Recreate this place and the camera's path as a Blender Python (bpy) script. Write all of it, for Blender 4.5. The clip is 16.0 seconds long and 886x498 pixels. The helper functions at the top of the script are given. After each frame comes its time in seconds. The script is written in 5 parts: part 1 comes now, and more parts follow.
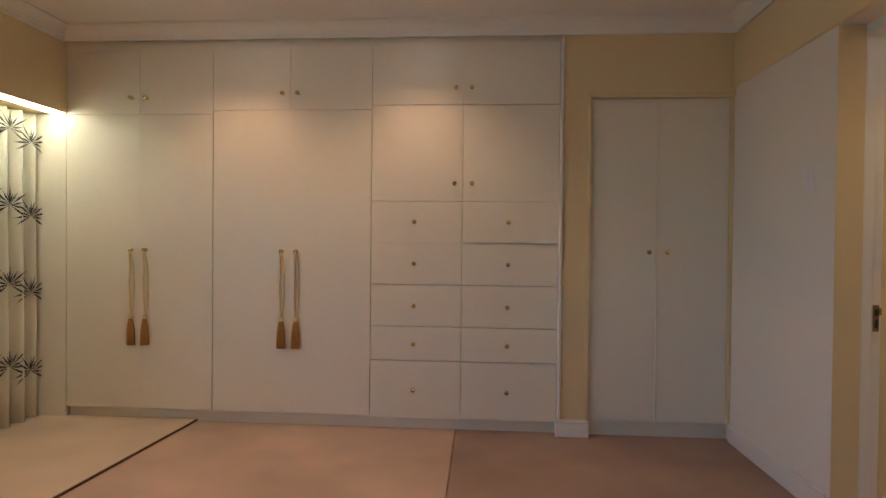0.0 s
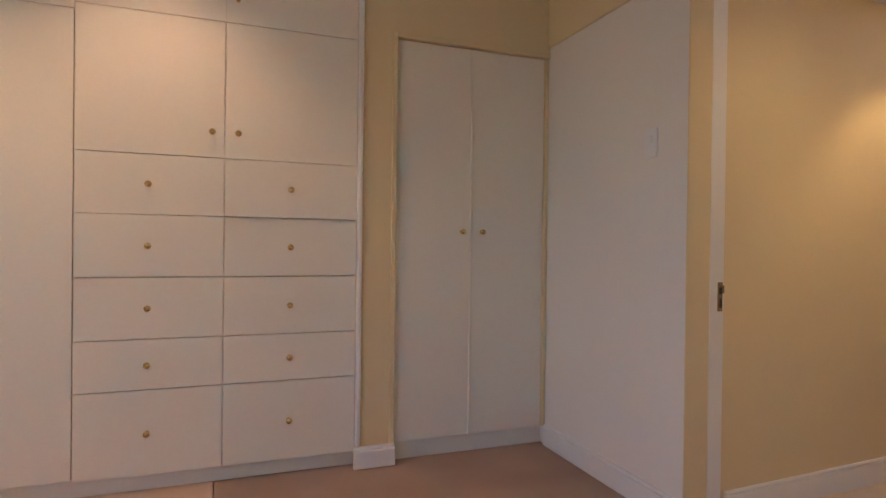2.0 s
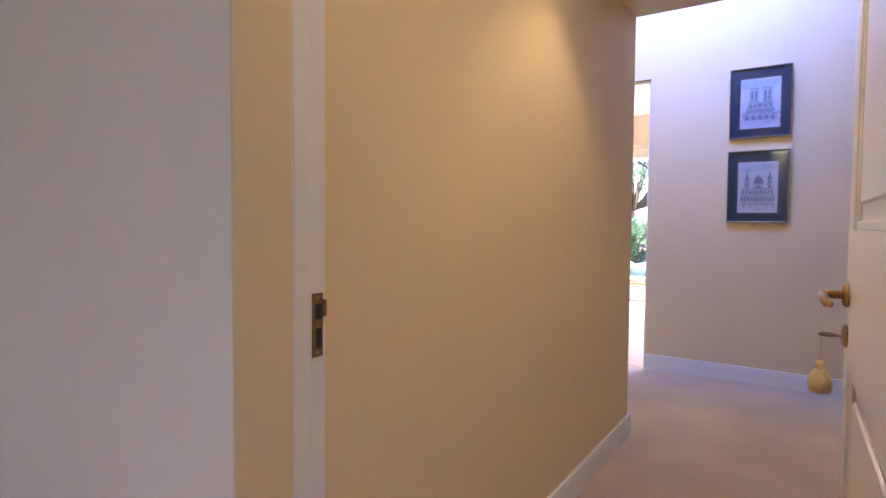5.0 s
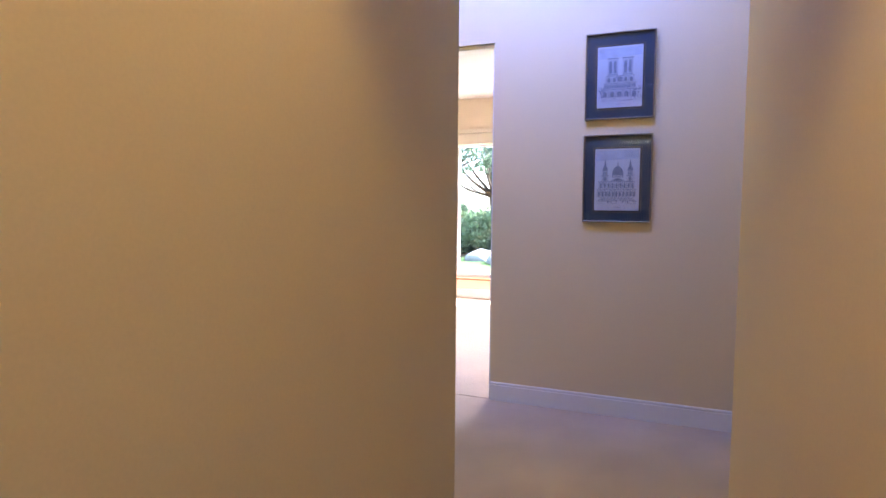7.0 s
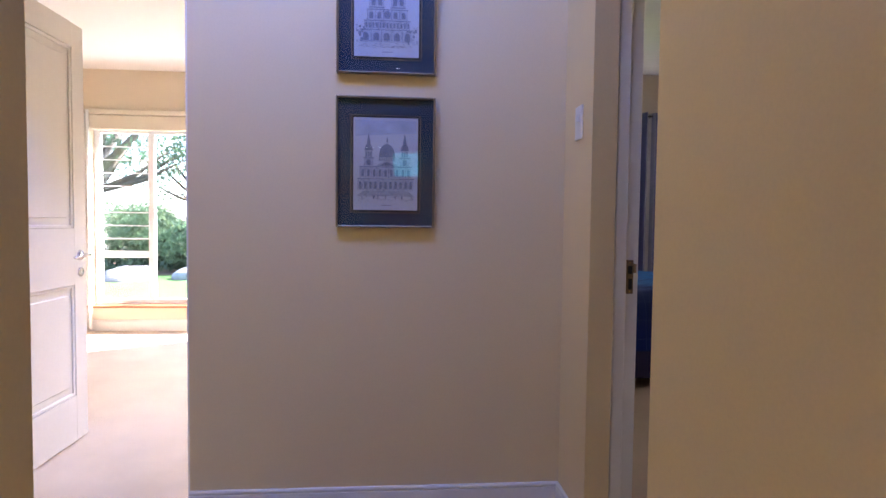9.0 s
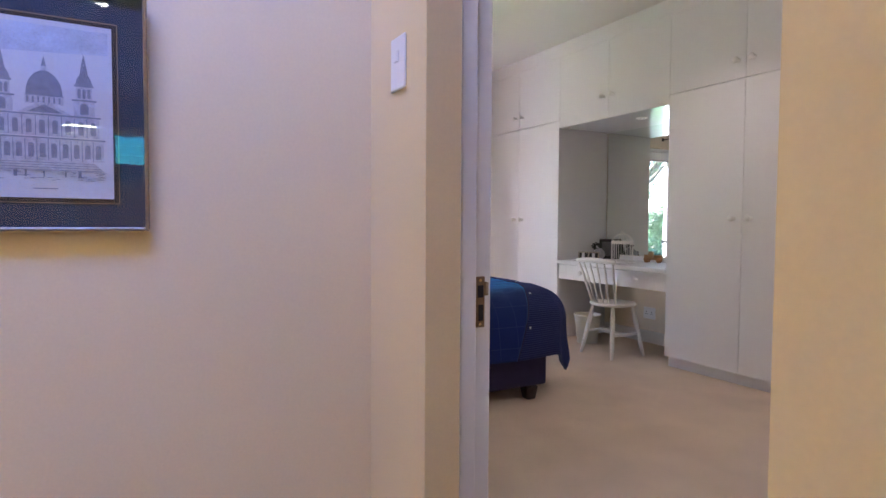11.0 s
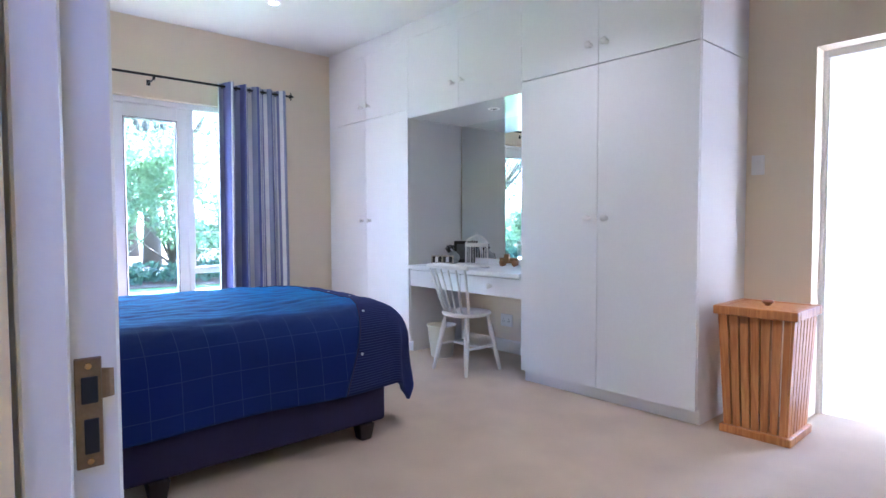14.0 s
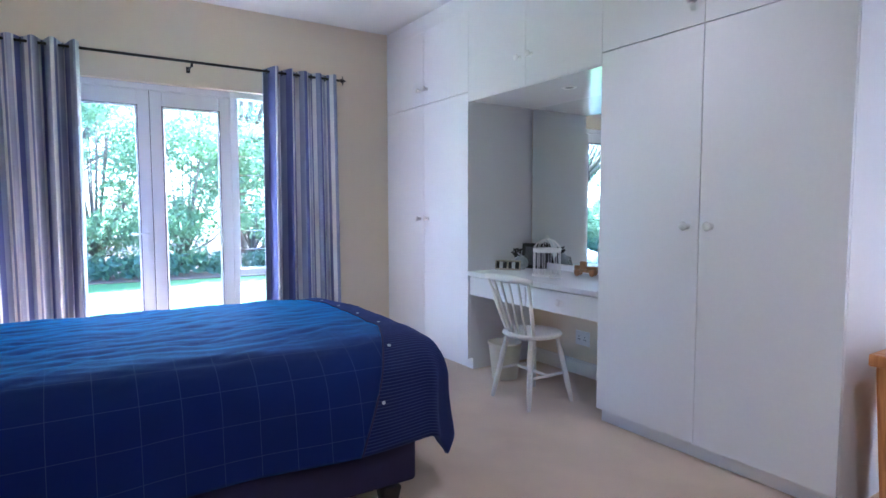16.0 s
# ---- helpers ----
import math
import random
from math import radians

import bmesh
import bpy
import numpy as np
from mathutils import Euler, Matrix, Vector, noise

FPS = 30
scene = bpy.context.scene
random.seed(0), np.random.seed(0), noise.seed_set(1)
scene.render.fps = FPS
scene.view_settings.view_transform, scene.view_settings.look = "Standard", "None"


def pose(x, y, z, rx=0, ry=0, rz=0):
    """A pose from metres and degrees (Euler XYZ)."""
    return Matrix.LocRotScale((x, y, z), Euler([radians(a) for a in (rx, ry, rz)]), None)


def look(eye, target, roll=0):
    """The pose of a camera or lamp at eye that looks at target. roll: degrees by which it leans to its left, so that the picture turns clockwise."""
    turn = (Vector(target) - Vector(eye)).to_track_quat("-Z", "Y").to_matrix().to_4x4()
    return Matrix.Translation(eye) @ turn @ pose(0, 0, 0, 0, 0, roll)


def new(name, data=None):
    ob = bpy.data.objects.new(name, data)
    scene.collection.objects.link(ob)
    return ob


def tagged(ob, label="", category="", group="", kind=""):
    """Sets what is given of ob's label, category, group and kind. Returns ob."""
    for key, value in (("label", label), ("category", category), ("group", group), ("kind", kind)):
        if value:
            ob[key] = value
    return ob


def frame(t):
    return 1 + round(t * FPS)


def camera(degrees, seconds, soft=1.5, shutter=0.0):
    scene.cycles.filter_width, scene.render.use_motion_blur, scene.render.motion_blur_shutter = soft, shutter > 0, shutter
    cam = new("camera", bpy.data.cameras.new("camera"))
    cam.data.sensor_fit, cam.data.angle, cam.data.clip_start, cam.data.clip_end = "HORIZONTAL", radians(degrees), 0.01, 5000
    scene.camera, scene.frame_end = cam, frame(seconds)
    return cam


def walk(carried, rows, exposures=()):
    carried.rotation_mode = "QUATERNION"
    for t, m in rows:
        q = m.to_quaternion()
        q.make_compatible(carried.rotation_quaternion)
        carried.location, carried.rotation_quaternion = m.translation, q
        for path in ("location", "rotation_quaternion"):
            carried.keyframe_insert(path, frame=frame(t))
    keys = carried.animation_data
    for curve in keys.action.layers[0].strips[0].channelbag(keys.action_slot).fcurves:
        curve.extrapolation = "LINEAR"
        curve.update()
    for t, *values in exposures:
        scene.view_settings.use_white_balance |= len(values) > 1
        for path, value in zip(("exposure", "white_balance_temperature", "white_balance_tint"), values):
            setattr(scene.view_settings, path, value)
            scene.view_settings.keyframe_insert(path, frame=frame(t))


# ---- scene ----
PATH = [
    (0, (0.85, 0.381, 1.218), (0.716, 2.376, 1.191), 0.6),
    (0.5, (0.803, 0.642, 1.179), (0.854, 2.641, 1.156), 0.6),
    (1, (0.72, 0.868, 1.138), (1.019, 2.846, 1.123), 0.6),
    (1.5, (0.73, 1.066, 1.112), (1.226, 3.004, 1.102), 0.7),
    (2, (0.733, 1.268, 1.093), (1.439, 3.14, 1.079), 0.7),
    (2.5, (0.797, 1.458, 1.057), (1.717, 3.234, 1.039), 0.7),
    (3, (0.946, 1.67, 1.093), (2.072, 3.322, 1.04), 0.5),
    (3.5, (1.123, 1.838, 1.063), (2.415, 3.364, 1.013), 0.1),
    (4, (1.332, 2.005, 1.074), (2.764, 3.4, 1.013), -0.1),
    (4.5, (1.595, 2.132, 1.077), (3.143, 3.396, 0.995), 0.3),
    (7, (2.915, 2.426, 1.172), (4.765, 3.173, 1.035), 0.5),
    (7.5, (3.282, 2.539, 1.149), (5.207, 3.069, 1.03), 0.6),
    (8, (3.6, 2.613, 1.138), (5.57, 2.939, 1.03), 0.7),
    (8.5, (3.866, 2.687, 1.127), (5.862, 2.757, 1.035), 0.8),
    (9, (4.084, 2.708, 1.125), (6.075, 2.537, 1.038), 0.7),
    (9.5, (4.263, 2.757, 1.126), (6.214, 2.321, 1.043), 0.4),
    (10, (4.531, 2.72, 1.127), (6.426, 2.085, 1.044), 0.4),
    (12.5, (5.108, 2.336, 1.126), (6.666, 1.085, 1.039), -0.1),
    (13, (5.170, 2.222, 1.135), (6.702, 0.940, 1.049), -0.2),
    (13.5, (5.224, 2.127, 1.145), (6.730, 0.815, 1.056), -0.2),
    (14, (5.309, 2.014, 1.146), (6.807, 0.692, 1.059), -0.2),
    (14.5, (5.421, 1.895, 1.145), (6.934, 0.590, 1.054), -0.2),
    (15, (5.538, 1.771, 1.147), (7.087, 0.510, 1.04), -0.1),
    (15.5, (5.632, 1.615, 1.188), (7.236, 0.427, 1.058), -0.1),
    (16, (5.723, 1.427, 1.269), (7.399, 0.346, 1.128), -0.1),
]
GAP = [(5.75, (2.21, 2.35, 1.12), (3.93, 3.35, 1.02), 0.4)]
cam = camera(75.1, 16.0)
walk(cam, [(t, look(eye, target, roll)) for t, eye, target, roll in sorted(PATH + GAP)],
     [(0.0, 3.0, 6900, 31), (2.0, 3.45, 6700, 35), (3.5, 3.55, 6300, 37), (4.5, 3.7, 6050, 36), (7.0, 3.40, 6300, 33), (8.0, 3.2, 6350, 32), (8.6, 3.15, 6350, 32),
      (9.5, 3.3, 6350, 32), (10.2, 3.65, 6300, 32), (12.5, 4.55, 5650, 28), (13.2, 4.7, 5350, 26), (14.5, 4.52, 4960, 25), (16.0, 4.32, 4930, 25)])

# ---- world and lights ----
world = bpy.data.worlds.new("world")
scene.world = world
world.use_nodes = True
wn = world.node_tree.nodes
sky = wn.new("ShaderNodeTexSky")
sky.sky_type = "NISHITA"
sky.sun_disc = False
sky.sun_elevation = radians(40)
sky.sun_rotation = radians(148)
wn["Background"].inputs["Strength"].default_value = 0.15
world.node_tree.links.new(sky.outputs[0], wn["Background"].inputs["Color"])
sun_data = bpy.data.lights.new("sun", "SUN")
sun_data.energy, sun_data.angle, sun_data.color = 5.0, radians(0.5), (1.0, 0.95, 0.86)
sun = new("sun", sun_data)
sun.matrix_world = look((8, 6, 20), (8 - 0.41, 6 + 0.65, 20 - 0.645))


def downlight_or_fill_lamp(x, y, z, power, color, spread=115, size=0.05, blend=0.55):
    d = bpy.data.lights.new("downlight_or_fill_lamp", "SPOT")
    d.energy, d.color, d.spot_size, d.spot_blend, d.shadow_soft_size = power, color, radians(spread), blend, size
    o = new("downlight_or_fill_lamp", d)
    o.location = (x, y, z)
    return o


WARM = (1.0, 0.68, 0.37)
AMBER = (1.0, 0.77, 0.33)
NEUTRAL = (1.0, 0.88, 0.78)
LIGHTS = [(-0.66, 3.55, 2.6, 2.5, WARM), (0.44, 3.55, 2.6, 2.4, WARM), (-0.6, 1.2, 2.6, 8.5, WARM), (1.2, 1.2, 2.6, 2.1, WARM),
          (-0.6, -0.6, 2.6, 8, WARM),
          # The wide lamp at x = 2.9 is an added fill for the passage.
          (3.65, 2.70, 2.25, 1.5, AMBER), (2.9, 2.45, 2.25, 0.95, AMBER), (9.67, -0.06, 2.9, 0.8, NEUTRAL), (7.4, -0.4, 2.9, 1.6, NEUTRAL),
          # The last two are added fills that brighten the bathroom and sun room.
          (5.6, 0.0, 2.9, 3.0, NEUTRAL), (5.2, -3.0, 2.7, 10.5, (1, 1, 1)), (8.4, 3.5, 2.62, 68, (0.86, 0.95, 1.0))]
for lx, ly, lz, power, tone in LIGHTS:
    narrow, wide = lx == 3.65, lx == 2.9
    downlight_or_fill_lamp(lx, ly, lz - 0.03, power, tone, 96 if narrow else 150 if wide else 115, 0.25 if power > 10 else 0.03 if narrow else 0.05, 0.5 if narrow else 1.0 if wide else 0.7)


def opening_lamp(name, m, wide, high, power, color, spread=180):
    """Sky light entering through an opening; it shines along local -z."""
    d = bpy.data.lights.new(name, "AREA")
    d.shape, d.size, d.size_y, d.energy, d.color = "RECTANGLE", wide, high, power, color
    d.spread = radians(spread)
    o = new(name, d)
    o.matrix_world = m
    return o


# Added blue lamp, tilted so that sky light falls on the wall's top.
opening_lamp("skylight_daylight", pose(5.32, 3.265, 3.62, 0, -50, 0), 0.6, 1.8, 5.0, (0.10, 0.255, 1.0), 95)
opening_lamp("dressing_window_daylight", pose(-2.47, -0.05, 1.32, 0, -90, 0), 1.4, 2.6, 2.1, (0.34, 0.44, 1.0))


# ---- materials ----
def material(name, color, rough=0.5, metal=0.0, vary=0.08, scale=3.0, fine=120.0, bump=0.02, sheen=0.0, spec=0.5, dist=0.002):
    m = bpy.data.materials.new(name)
    m.use_nodes = True
    n, l = m.node_tree.nodes, m.node_tree.links
    b = n["Principled BSDF"]
    b.inputs["Roughness"].default_value, b.inputs["Metallic"].default_value = rough, metal
    b.inputs["Specular IOR Level"].default_value = spec
    if sheen:
        b.inputs["Sheen Tint"].default_value = (*[min(1.0, c * 1.2 + 0.25 * (c / max(color))) for c in color], 1)
        b.inputs["Sheen Weight"].default_value = sheen
        b.inputs["Sheen Roughness"].default_value = 0.4
    co = n.new("ShaderNodeTexCoord")
    big, small = n.new("ShaderNodeTexNoise"), n.new("ShaderNodeTexNoise")
    big.inputs["Scale"].default_value, small.inputs["Scale"].default_value = scale, fine
    big.inputs["Detail"].default_value, small.inputs["Detail"].default_value = 4, 3
    mixn = n.new("ShaderNodeMath")
    mixn.operation = "ADD"
    ramp = n.new("ShaderNodeMapRange")
    ramp.inputs["From Min"].default_value, ramp.inputs["From Max"].default_value = 0.6, 1.4
    ramp.inputs["To Min"].default_value, ramp.inputs["To Max"].default_value = 1 - vary, 1 + vary
    mul = n.new("ShaderNodeVectorMath")
    mul.operation = "SCALE"
    mul.inputs[0].default_value = color
    bm_ = n.new("ShaderNodeBump")
    bm_.inputs["Strength"].default_value = min(1.0, bump * 10)
    bm_.inputs["Distance"].default_value = dist
    for tex in (big, small):
        l.new(co.outputs["Object"], tex.inputs["Vector"])
    l.new(big.outputs["Fac"], mixn.inputs[0])
    l.new(small.outputs["Fac"], mixn.inputs[1])
    l.new(mixn.outputs[0], ramp.inputs["Value"])
    l.new(ramp.outputs[0], mul.inputs["Scale"])
    l.new(mul.outputs[0], b.inputs["Base Color"])
    l.new(small.outputs["Fac"], bm_.inputs["Height"])
    l.new(bm_.outputs[0], b.inputs["Normal"])
    return m


def wood(name, dark, light, scale=9.0, rough=0.35, axis=2):
    m = bpy.data.materials.new(name)
    m.use_nodes = True
    n, l = m.node_tree.nodes, m.node_tree.links
    b = n["Principled BSDF"]
    b.inputs["Roughness"].default_value = rough
    co, mp = n.new("ShaderNodeTexCoord"), n.new("ShaderNodeMapping")
    s = [scale, scale, scale]
    s[axis] = scale * 0.07
    mp.inputs["Scale"].default_value = s
    tex, ramp, info, add = n.new("ShaderNodeTexNoise"), n.new("ShaderNodeValToRGB"), n.new("ShaderNodeObjectInfo"), n.new("ShaderNodeVectorMath")
    tex.inputs["Scale"].default_value, tex.inputs["Detail"].default_value, tex.inputs["Distortion"].default_value = 4, 8, 1.2
    ramp.color_ramp.elements[0].position, ramp.color_ramp.elements[1].position = 0.3, 0.7
    ramp.color_ramp.elements[0].color, ramp.color_ramp.elements[1].color = (*dark, 1), (*light, 1)
    l.new(co.outputs["Object"], add.inputs[0])
    l.new(info.outputs["Random"], add.inputs[1])
    l.new(add.outputs[0], mp.inputs["Vector"])
    l.new(mp.outputs[0], tex.inputs["Vector"])
    l.new(tex.outputs["Fac"], ramp.inputs["Fac"])
    l.new(ramp.outputs[0], b.inputs["Base Color"])
    bp = n.new("ShaderNodeBump")
    bp.inputs["Strength"].default_value, bp.inputs["Distance"].default_value = 0.2, 0.001
    l.new(tex.outputs["Fac"], bp.inputs["Height"])
    l.new(bp.outputs[0], b.inputs["Normal"])
    return m


def glass(name, rough=0.0, tint=(0.9, 0.97, 0.96)):
    m = bpy.data.materials.new(name)
    m.use_nodes = True
    n, l = m.node_tree.nodes, m.node_tree.links
    n.remove(n["Principled BSDF"])
    tr, gl, lw, mx = n.new("ShaderNodeBsdfTransparent"), n.new("ShaderNodeBsdfGlossy"), n.new("ShaderNodeLayerWeight"), n.new("ShaderNodeMixShader")
    pw, fr = n.new("ShaderNodeMath"), n.new("ShaderNodeMath")
    pw.operation, fr.operation = "POWER", "MULTIPLY_ADD"
    tr.inputs[0].default_value = (*tint, 1)
    gl.inputs["Roughness"].default_value = rough
    lw.inputs["Blend"].default_value = 0.5
    pw.inputs[1].default_value, fr.inputs[1].default_value, fr.inputs[2].default_value = 5, 0.9, 0.04
    l.new(lw.outputs["Facing"], pw.inputs[0])
    l.new(pw.outputs[0], fr.inputs[0])
    l.new(fr.outputs[0], mx.inputs[0])
    l.new(tr.outputs[0], mx.inputs[1])
    l.new(gl.outputs[0], mx.inputs[2])
    l.new(mx.outputs[0], n["Material Output"].inputs[0])
    return m


def glow(name, color, strength):
    m = bpy.data.materials.new(name)
    m.use_nodes = True
    n, l = m.node_tree.nodes, m.node_tree.links
    b = n["Principled BSDF"]
    b.inputs["Base Color"].default_value = (*color, 1)
    b.inputs["Emission Color"].default_value = (*color, 1)
    b.inputs["Emission Strength"].default_value = strength
    return m


def fabric_lines(name, base, line, period, width, rough=0.8, both=True, sheen=0.3):
    """Cloth with thin woven lines, laid along the cloth's own UV in metres."""
    m = material(name, base, rough, vary=0.12, scale=6, fine=500, bump=0.04, sheen=sheen, dist=0.001, spec=0.2)
    n, l = m.node_tree.nodes, m.node_tree.links
    b = n["Principled BSDF"]
    src = b.inputs["Base Color"].links[0].from_socket
    uv, sep = n.new("ShaderNodeUVMap"), n.new("ShaderNodeSeparateXYZ")
    l.new(uv.outputs[0], sep.inputs[0])
    masks = []
    for axis in (("X", "Y") if both else ("X",)):
        md, lt = n.new("ShaderNodeMath"), n.new("ShaderNodeMath")
        md.operation, lt.operation = "FLOORED_MODULO", "LESS_THAN"
        md.inputs[1].default_value, lt.inputs[1].default_value = period, width
        l.new(sep.outputs[axis], md.inputs[0])
        l.new(md.outputs[0], lt.inputs[0])
        masks.append(lt)
    out = masks[0]
    if both:
        out = n.new("ShaderNodeMath")
        out.operation = "MAXIMUM"
        l.new(masks[0].outputs[0], out.inputs[0])
        l.new(masks[1].outputs[0], out.inputs[1])
    mx = n.new("ShaderNodeMix")
    mx.data_type = "RGBA"
    mx.inputs[7].default_value = (*line, 1)
    l.new(out.outputs[0], mx.inputs[0])
    l.new(src, mx.inputs[6])
    l.new(mx.outputs[2], b.inputs["Base Color"])
    return m


def fabric_stripes(name, stops, period, rough=0.8):
    """Cloth with woven stripes of several colours: stops are (share, colour) along the cloth's U."""
    m = material(name, (1, 1, 1), rough, vary=0.1, scale=5, fine=400, bump=0.03, sheen=0.2, dist=0.001, spec=0.2)
    n, l = m.node_tree.nodes, m.node_tree.links
    b = n["Principled BSDF"]
    src = b.inputs["Base Color"].links[0].from_socket
    uv, sep, md, dv, rp = (n.new("ShaderNodeUVMap"), n.new("ShaderNodeSeparateXYZ"), n.new("ShaderNodeMath"), n.new("ShaderNodeMath"),
                           n.new("ShaderNodeValToRGB"))
    md.operation, dv.operation = "FLOORED_MODULO", "DIVIDE"
    md.inputs[1].default_value = dv.inputs[1].default_value = period
    rp.color_ramp.interpolation = "CONSTANT"
    el = rp.color_ramp.elements
    while len(el) < len(stops):
        el.new(0.5)
    for e, (p, c) in zip(el, stops):
        e.position, e.color = p, (*c, 1)
    l.new(uv.outputs[0], sep.inputs[0])
    l.new(sep.outputs["X"], md.inputs[0])
    l.new(md.outputs[0], dv.inputs[0])
    l.new(dv.outputs[0], rp.inputs["Fac"])
    mx = n.new("ShaderNodeMix")
    mx.data_type, mx.blend_type = "RGBA", "MULTIPLY"
    mx.inputs[0].default_value = 1
    l.new(src, mx.inputs[6])
    l.new(rp.outputs[0], mx.inputs[7])
    l.new(mx.outputs[2], b.inputs["Base Color"])
    return m


M_WALL = material("cream_wall_paint", (0.75, 0.605, 0.36), 0.6, vary=0.035, scale=1.2, fine=160, bump=0.008, spec=0.3)
M_WALL_PALE = material("off_white_wall_paint", (0.80, 0.755, 0.68), 0.6, vary=0.03, scale=1.2, fine=160, bump=0.01, spec=0.3)
M_WALL_BED = material("pale_cream_wall_paint", (0.78, 0.68, 0.53), 0.6, vary=0.03, scale=1.2, fine=160, bump=0.02, spec=0.3)
M_CEIL = material("white_ceiling_paint", (0.80, 0.79, 0.76), 0.7, vary=0.02, scale=1.0, fine=90, bump=0.02, spec=0.2)
M_TRIM = material("white_gloss_paint", (0.80, 0.78, 0.74), 0.3, vary=0.02, scale=4, fine=60, bump=0.01)
M_CUPB = material("off_white_cupboard_lacquer", (0.79, 0.745, 0.63), 0.38, vary=0.025, scale=1.5, fine=70, bump=0.003)
M_CUPB2 = material("white_satin_cupboard_lacquer", (0.80, 0.79, 0.80), 0.35, vary=0.02, scale=1.5, fine=70, bump=0.003)
M_CARPET = material("beige_cut_pile_carpet", (0.70, 0.56, 0.43), 0.95, vary=0.2, scale=2.2, fine=380, bump=0.1, sheen=0.25, spec=0.1, dist=0.006)
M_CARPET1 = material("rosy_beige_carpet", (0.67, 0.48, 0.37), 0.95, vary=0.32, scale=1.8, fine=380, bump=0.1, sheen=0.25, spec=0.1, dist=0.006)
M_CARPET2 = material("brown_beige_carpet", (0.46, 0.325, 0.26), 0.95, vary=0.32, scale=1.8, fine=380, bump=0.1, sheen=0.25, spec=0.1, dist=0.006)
M_OFFCUT = material("cream_carpet_offcut", (0.75, 0.585, 0.44), 0.95, vary=0.2, scale=2.0, fine=380, bump=0.1, sheen=0.25, spec=0.1, dist=0.006)
M_EDGE = material("brown_carpet_binding", (0.13, 0.065, 0.035), 0.9)
M_BRASS = material("aged_brass", (0.72, 0.54, 0.24), 0.24, 1.0, vary=0.15, scale=30)
M_LEVER = material("worn_brass", (0.46, 0.33, 0.14), 0.3, 1.0, vary=0.2, scale=30)
M_BRONZE = material("dark_bronze", (0.28, 0.20, 0.12), 0.4, 0.9, vary=0.2, scale=40)
M_CHROME = material("brushed_steel", (0.6, 0.6, 0.62), 0.25, 1.0)
M_IRON = material("black_iron", (0.02, 0.02, 0.022), 0.45, 0.6)
M_CORD = material("cream_cotton_cord", (0.72, 0.60, 0.36), 0.85, vary=0.2, scale=60, fine=300, bump=0.06)
M_TASSEL = material("golden_brown_tassel_thread", (0.40, 0.20, 0.05), 0.8, vary=0.3, scale=80, fine=500, bump=0.08, sheen=0.4)
M_PLASTIC = material("white_plastic", (0.80, 0.79, 0.77), 0.3, vary=0.01)
M_BLACK = material("black_plastic", (0.02, 0.02, 0.02), 0.4)
M_MAT1 = material("navy_mount_board", (0.014, 0.042, 0.072), 0.8, vary=0.03, fine=30, bump=0.0)
M_PAPER = material("aged_print_paper", (0.62, 0.64, 0.66), 0.85, vary=0.06, scale=12)
M_WASH = material("pale_blue_sky_wash", (0.50, 0.56, 0.64), 0.9, vary=0.25, scale=25, fine=300)
M_SOFFIT = material("white_gloss_soffit_paint", (0.80, 0.79, 0.80), 0.14, vary=0.02, scale=1.5, fine=70, bump=0.002)
M_INK = material("grey_engraving_ink", (0.47, 0.50, 0.54), 0.9, vary=0.35, scale=90, fine=500)
M_INK2 = material("dark_engraving_ink", (0.23, 0.26, 0.31), 0.9, vary=0.35, scale=90, fine=500)
M_FRAME = material("bronze_picture_moulding", (0.30, 0.24, 0.17), 0.35, 0.8, vary=0.2, scale=30)
M_GLASS = glass("window_glass", 0.0, (0.86, 0.95, 0.98))
M_LOUVRE = glass("teal_tinted_louvre_glass", 0.0, (0.16, 0.62, 0.74))
# Yellowish tint only tones and dims the daylight falling into the lobby.
M_SKYGLASS = glass("light_toning_skylight_glass", 0.0, (0.50, 0.51, 0.39))
M_PICGLASS = glass("picture_glass", 0.0, (0.96, 0.98, 1.0))
M_MIRROR = material("mirror_silver", (0.86, 0.90, 0.88), 0.0, 1.0, vary=0.0, bump=0.0)
M_UPVC = material("white_window_frame", (0.80, 0.80, 0.82), 0.28, vary=0.015)
M_BASKET = wood("orange_pine_slats", (0.40, 0.14, 0.038), (0.60, 0.27, 0.085))
M_BROWNWOOD = wood("varnished_hardwood", (0.25, 0.10, 0.04), (0.42, 0.19, 0.08), axis=1)
M_TOYWOOD = wood("toy_pine", (0.22, 0.10, 0.035), (0.40, 0.22, 0.09), axis=0, scale=30)
M_DUVET = fabric_lines("blue_checked_cotton", (0.013, 0.018, 0.108), (0.040, 0.056, 0.155), 0.13, 0.0026, rough=0.6, sheen=1.0)
db = M_DUVET.node_tree.nodes["Principled BSDF"]
# Azure sheen and specular tint stand in for window light on the duvet's top.
db.inputs["Sheen Tint"].default_value, db.inputs["Sheen Roughness"].default_value = (0.02, 0.42, 1.0, 1), 0.34
db.inputs["Specular IOR Level"].default_value, db.inputs["Specular Tint"].default_value, db.inputs["Roughness"].default_value = 0.3, (0.06, 0.34, 1.0, 1), 0.55
M_BAND = fabric_lines("blue_pinstriped_cotton", (0.008, 0.014, 0.085), (0.035, 0.05, 0.14), 0.0135, 0.004, both=False)
M_BASE = material("dark_purple_blue_upholstery", (0.022, 0.018, 0.07), 0.9, vary=0.15, scale=8, fine=400, bump=0.05, sheen=0.3)
M_BUTTON = material("pearl_button", (0.55, 0.6, 0.65), 0.25)
M_BLACKWOOD = material("black_stained_wood", (0.02, 0.015, 0.015), 0.4)
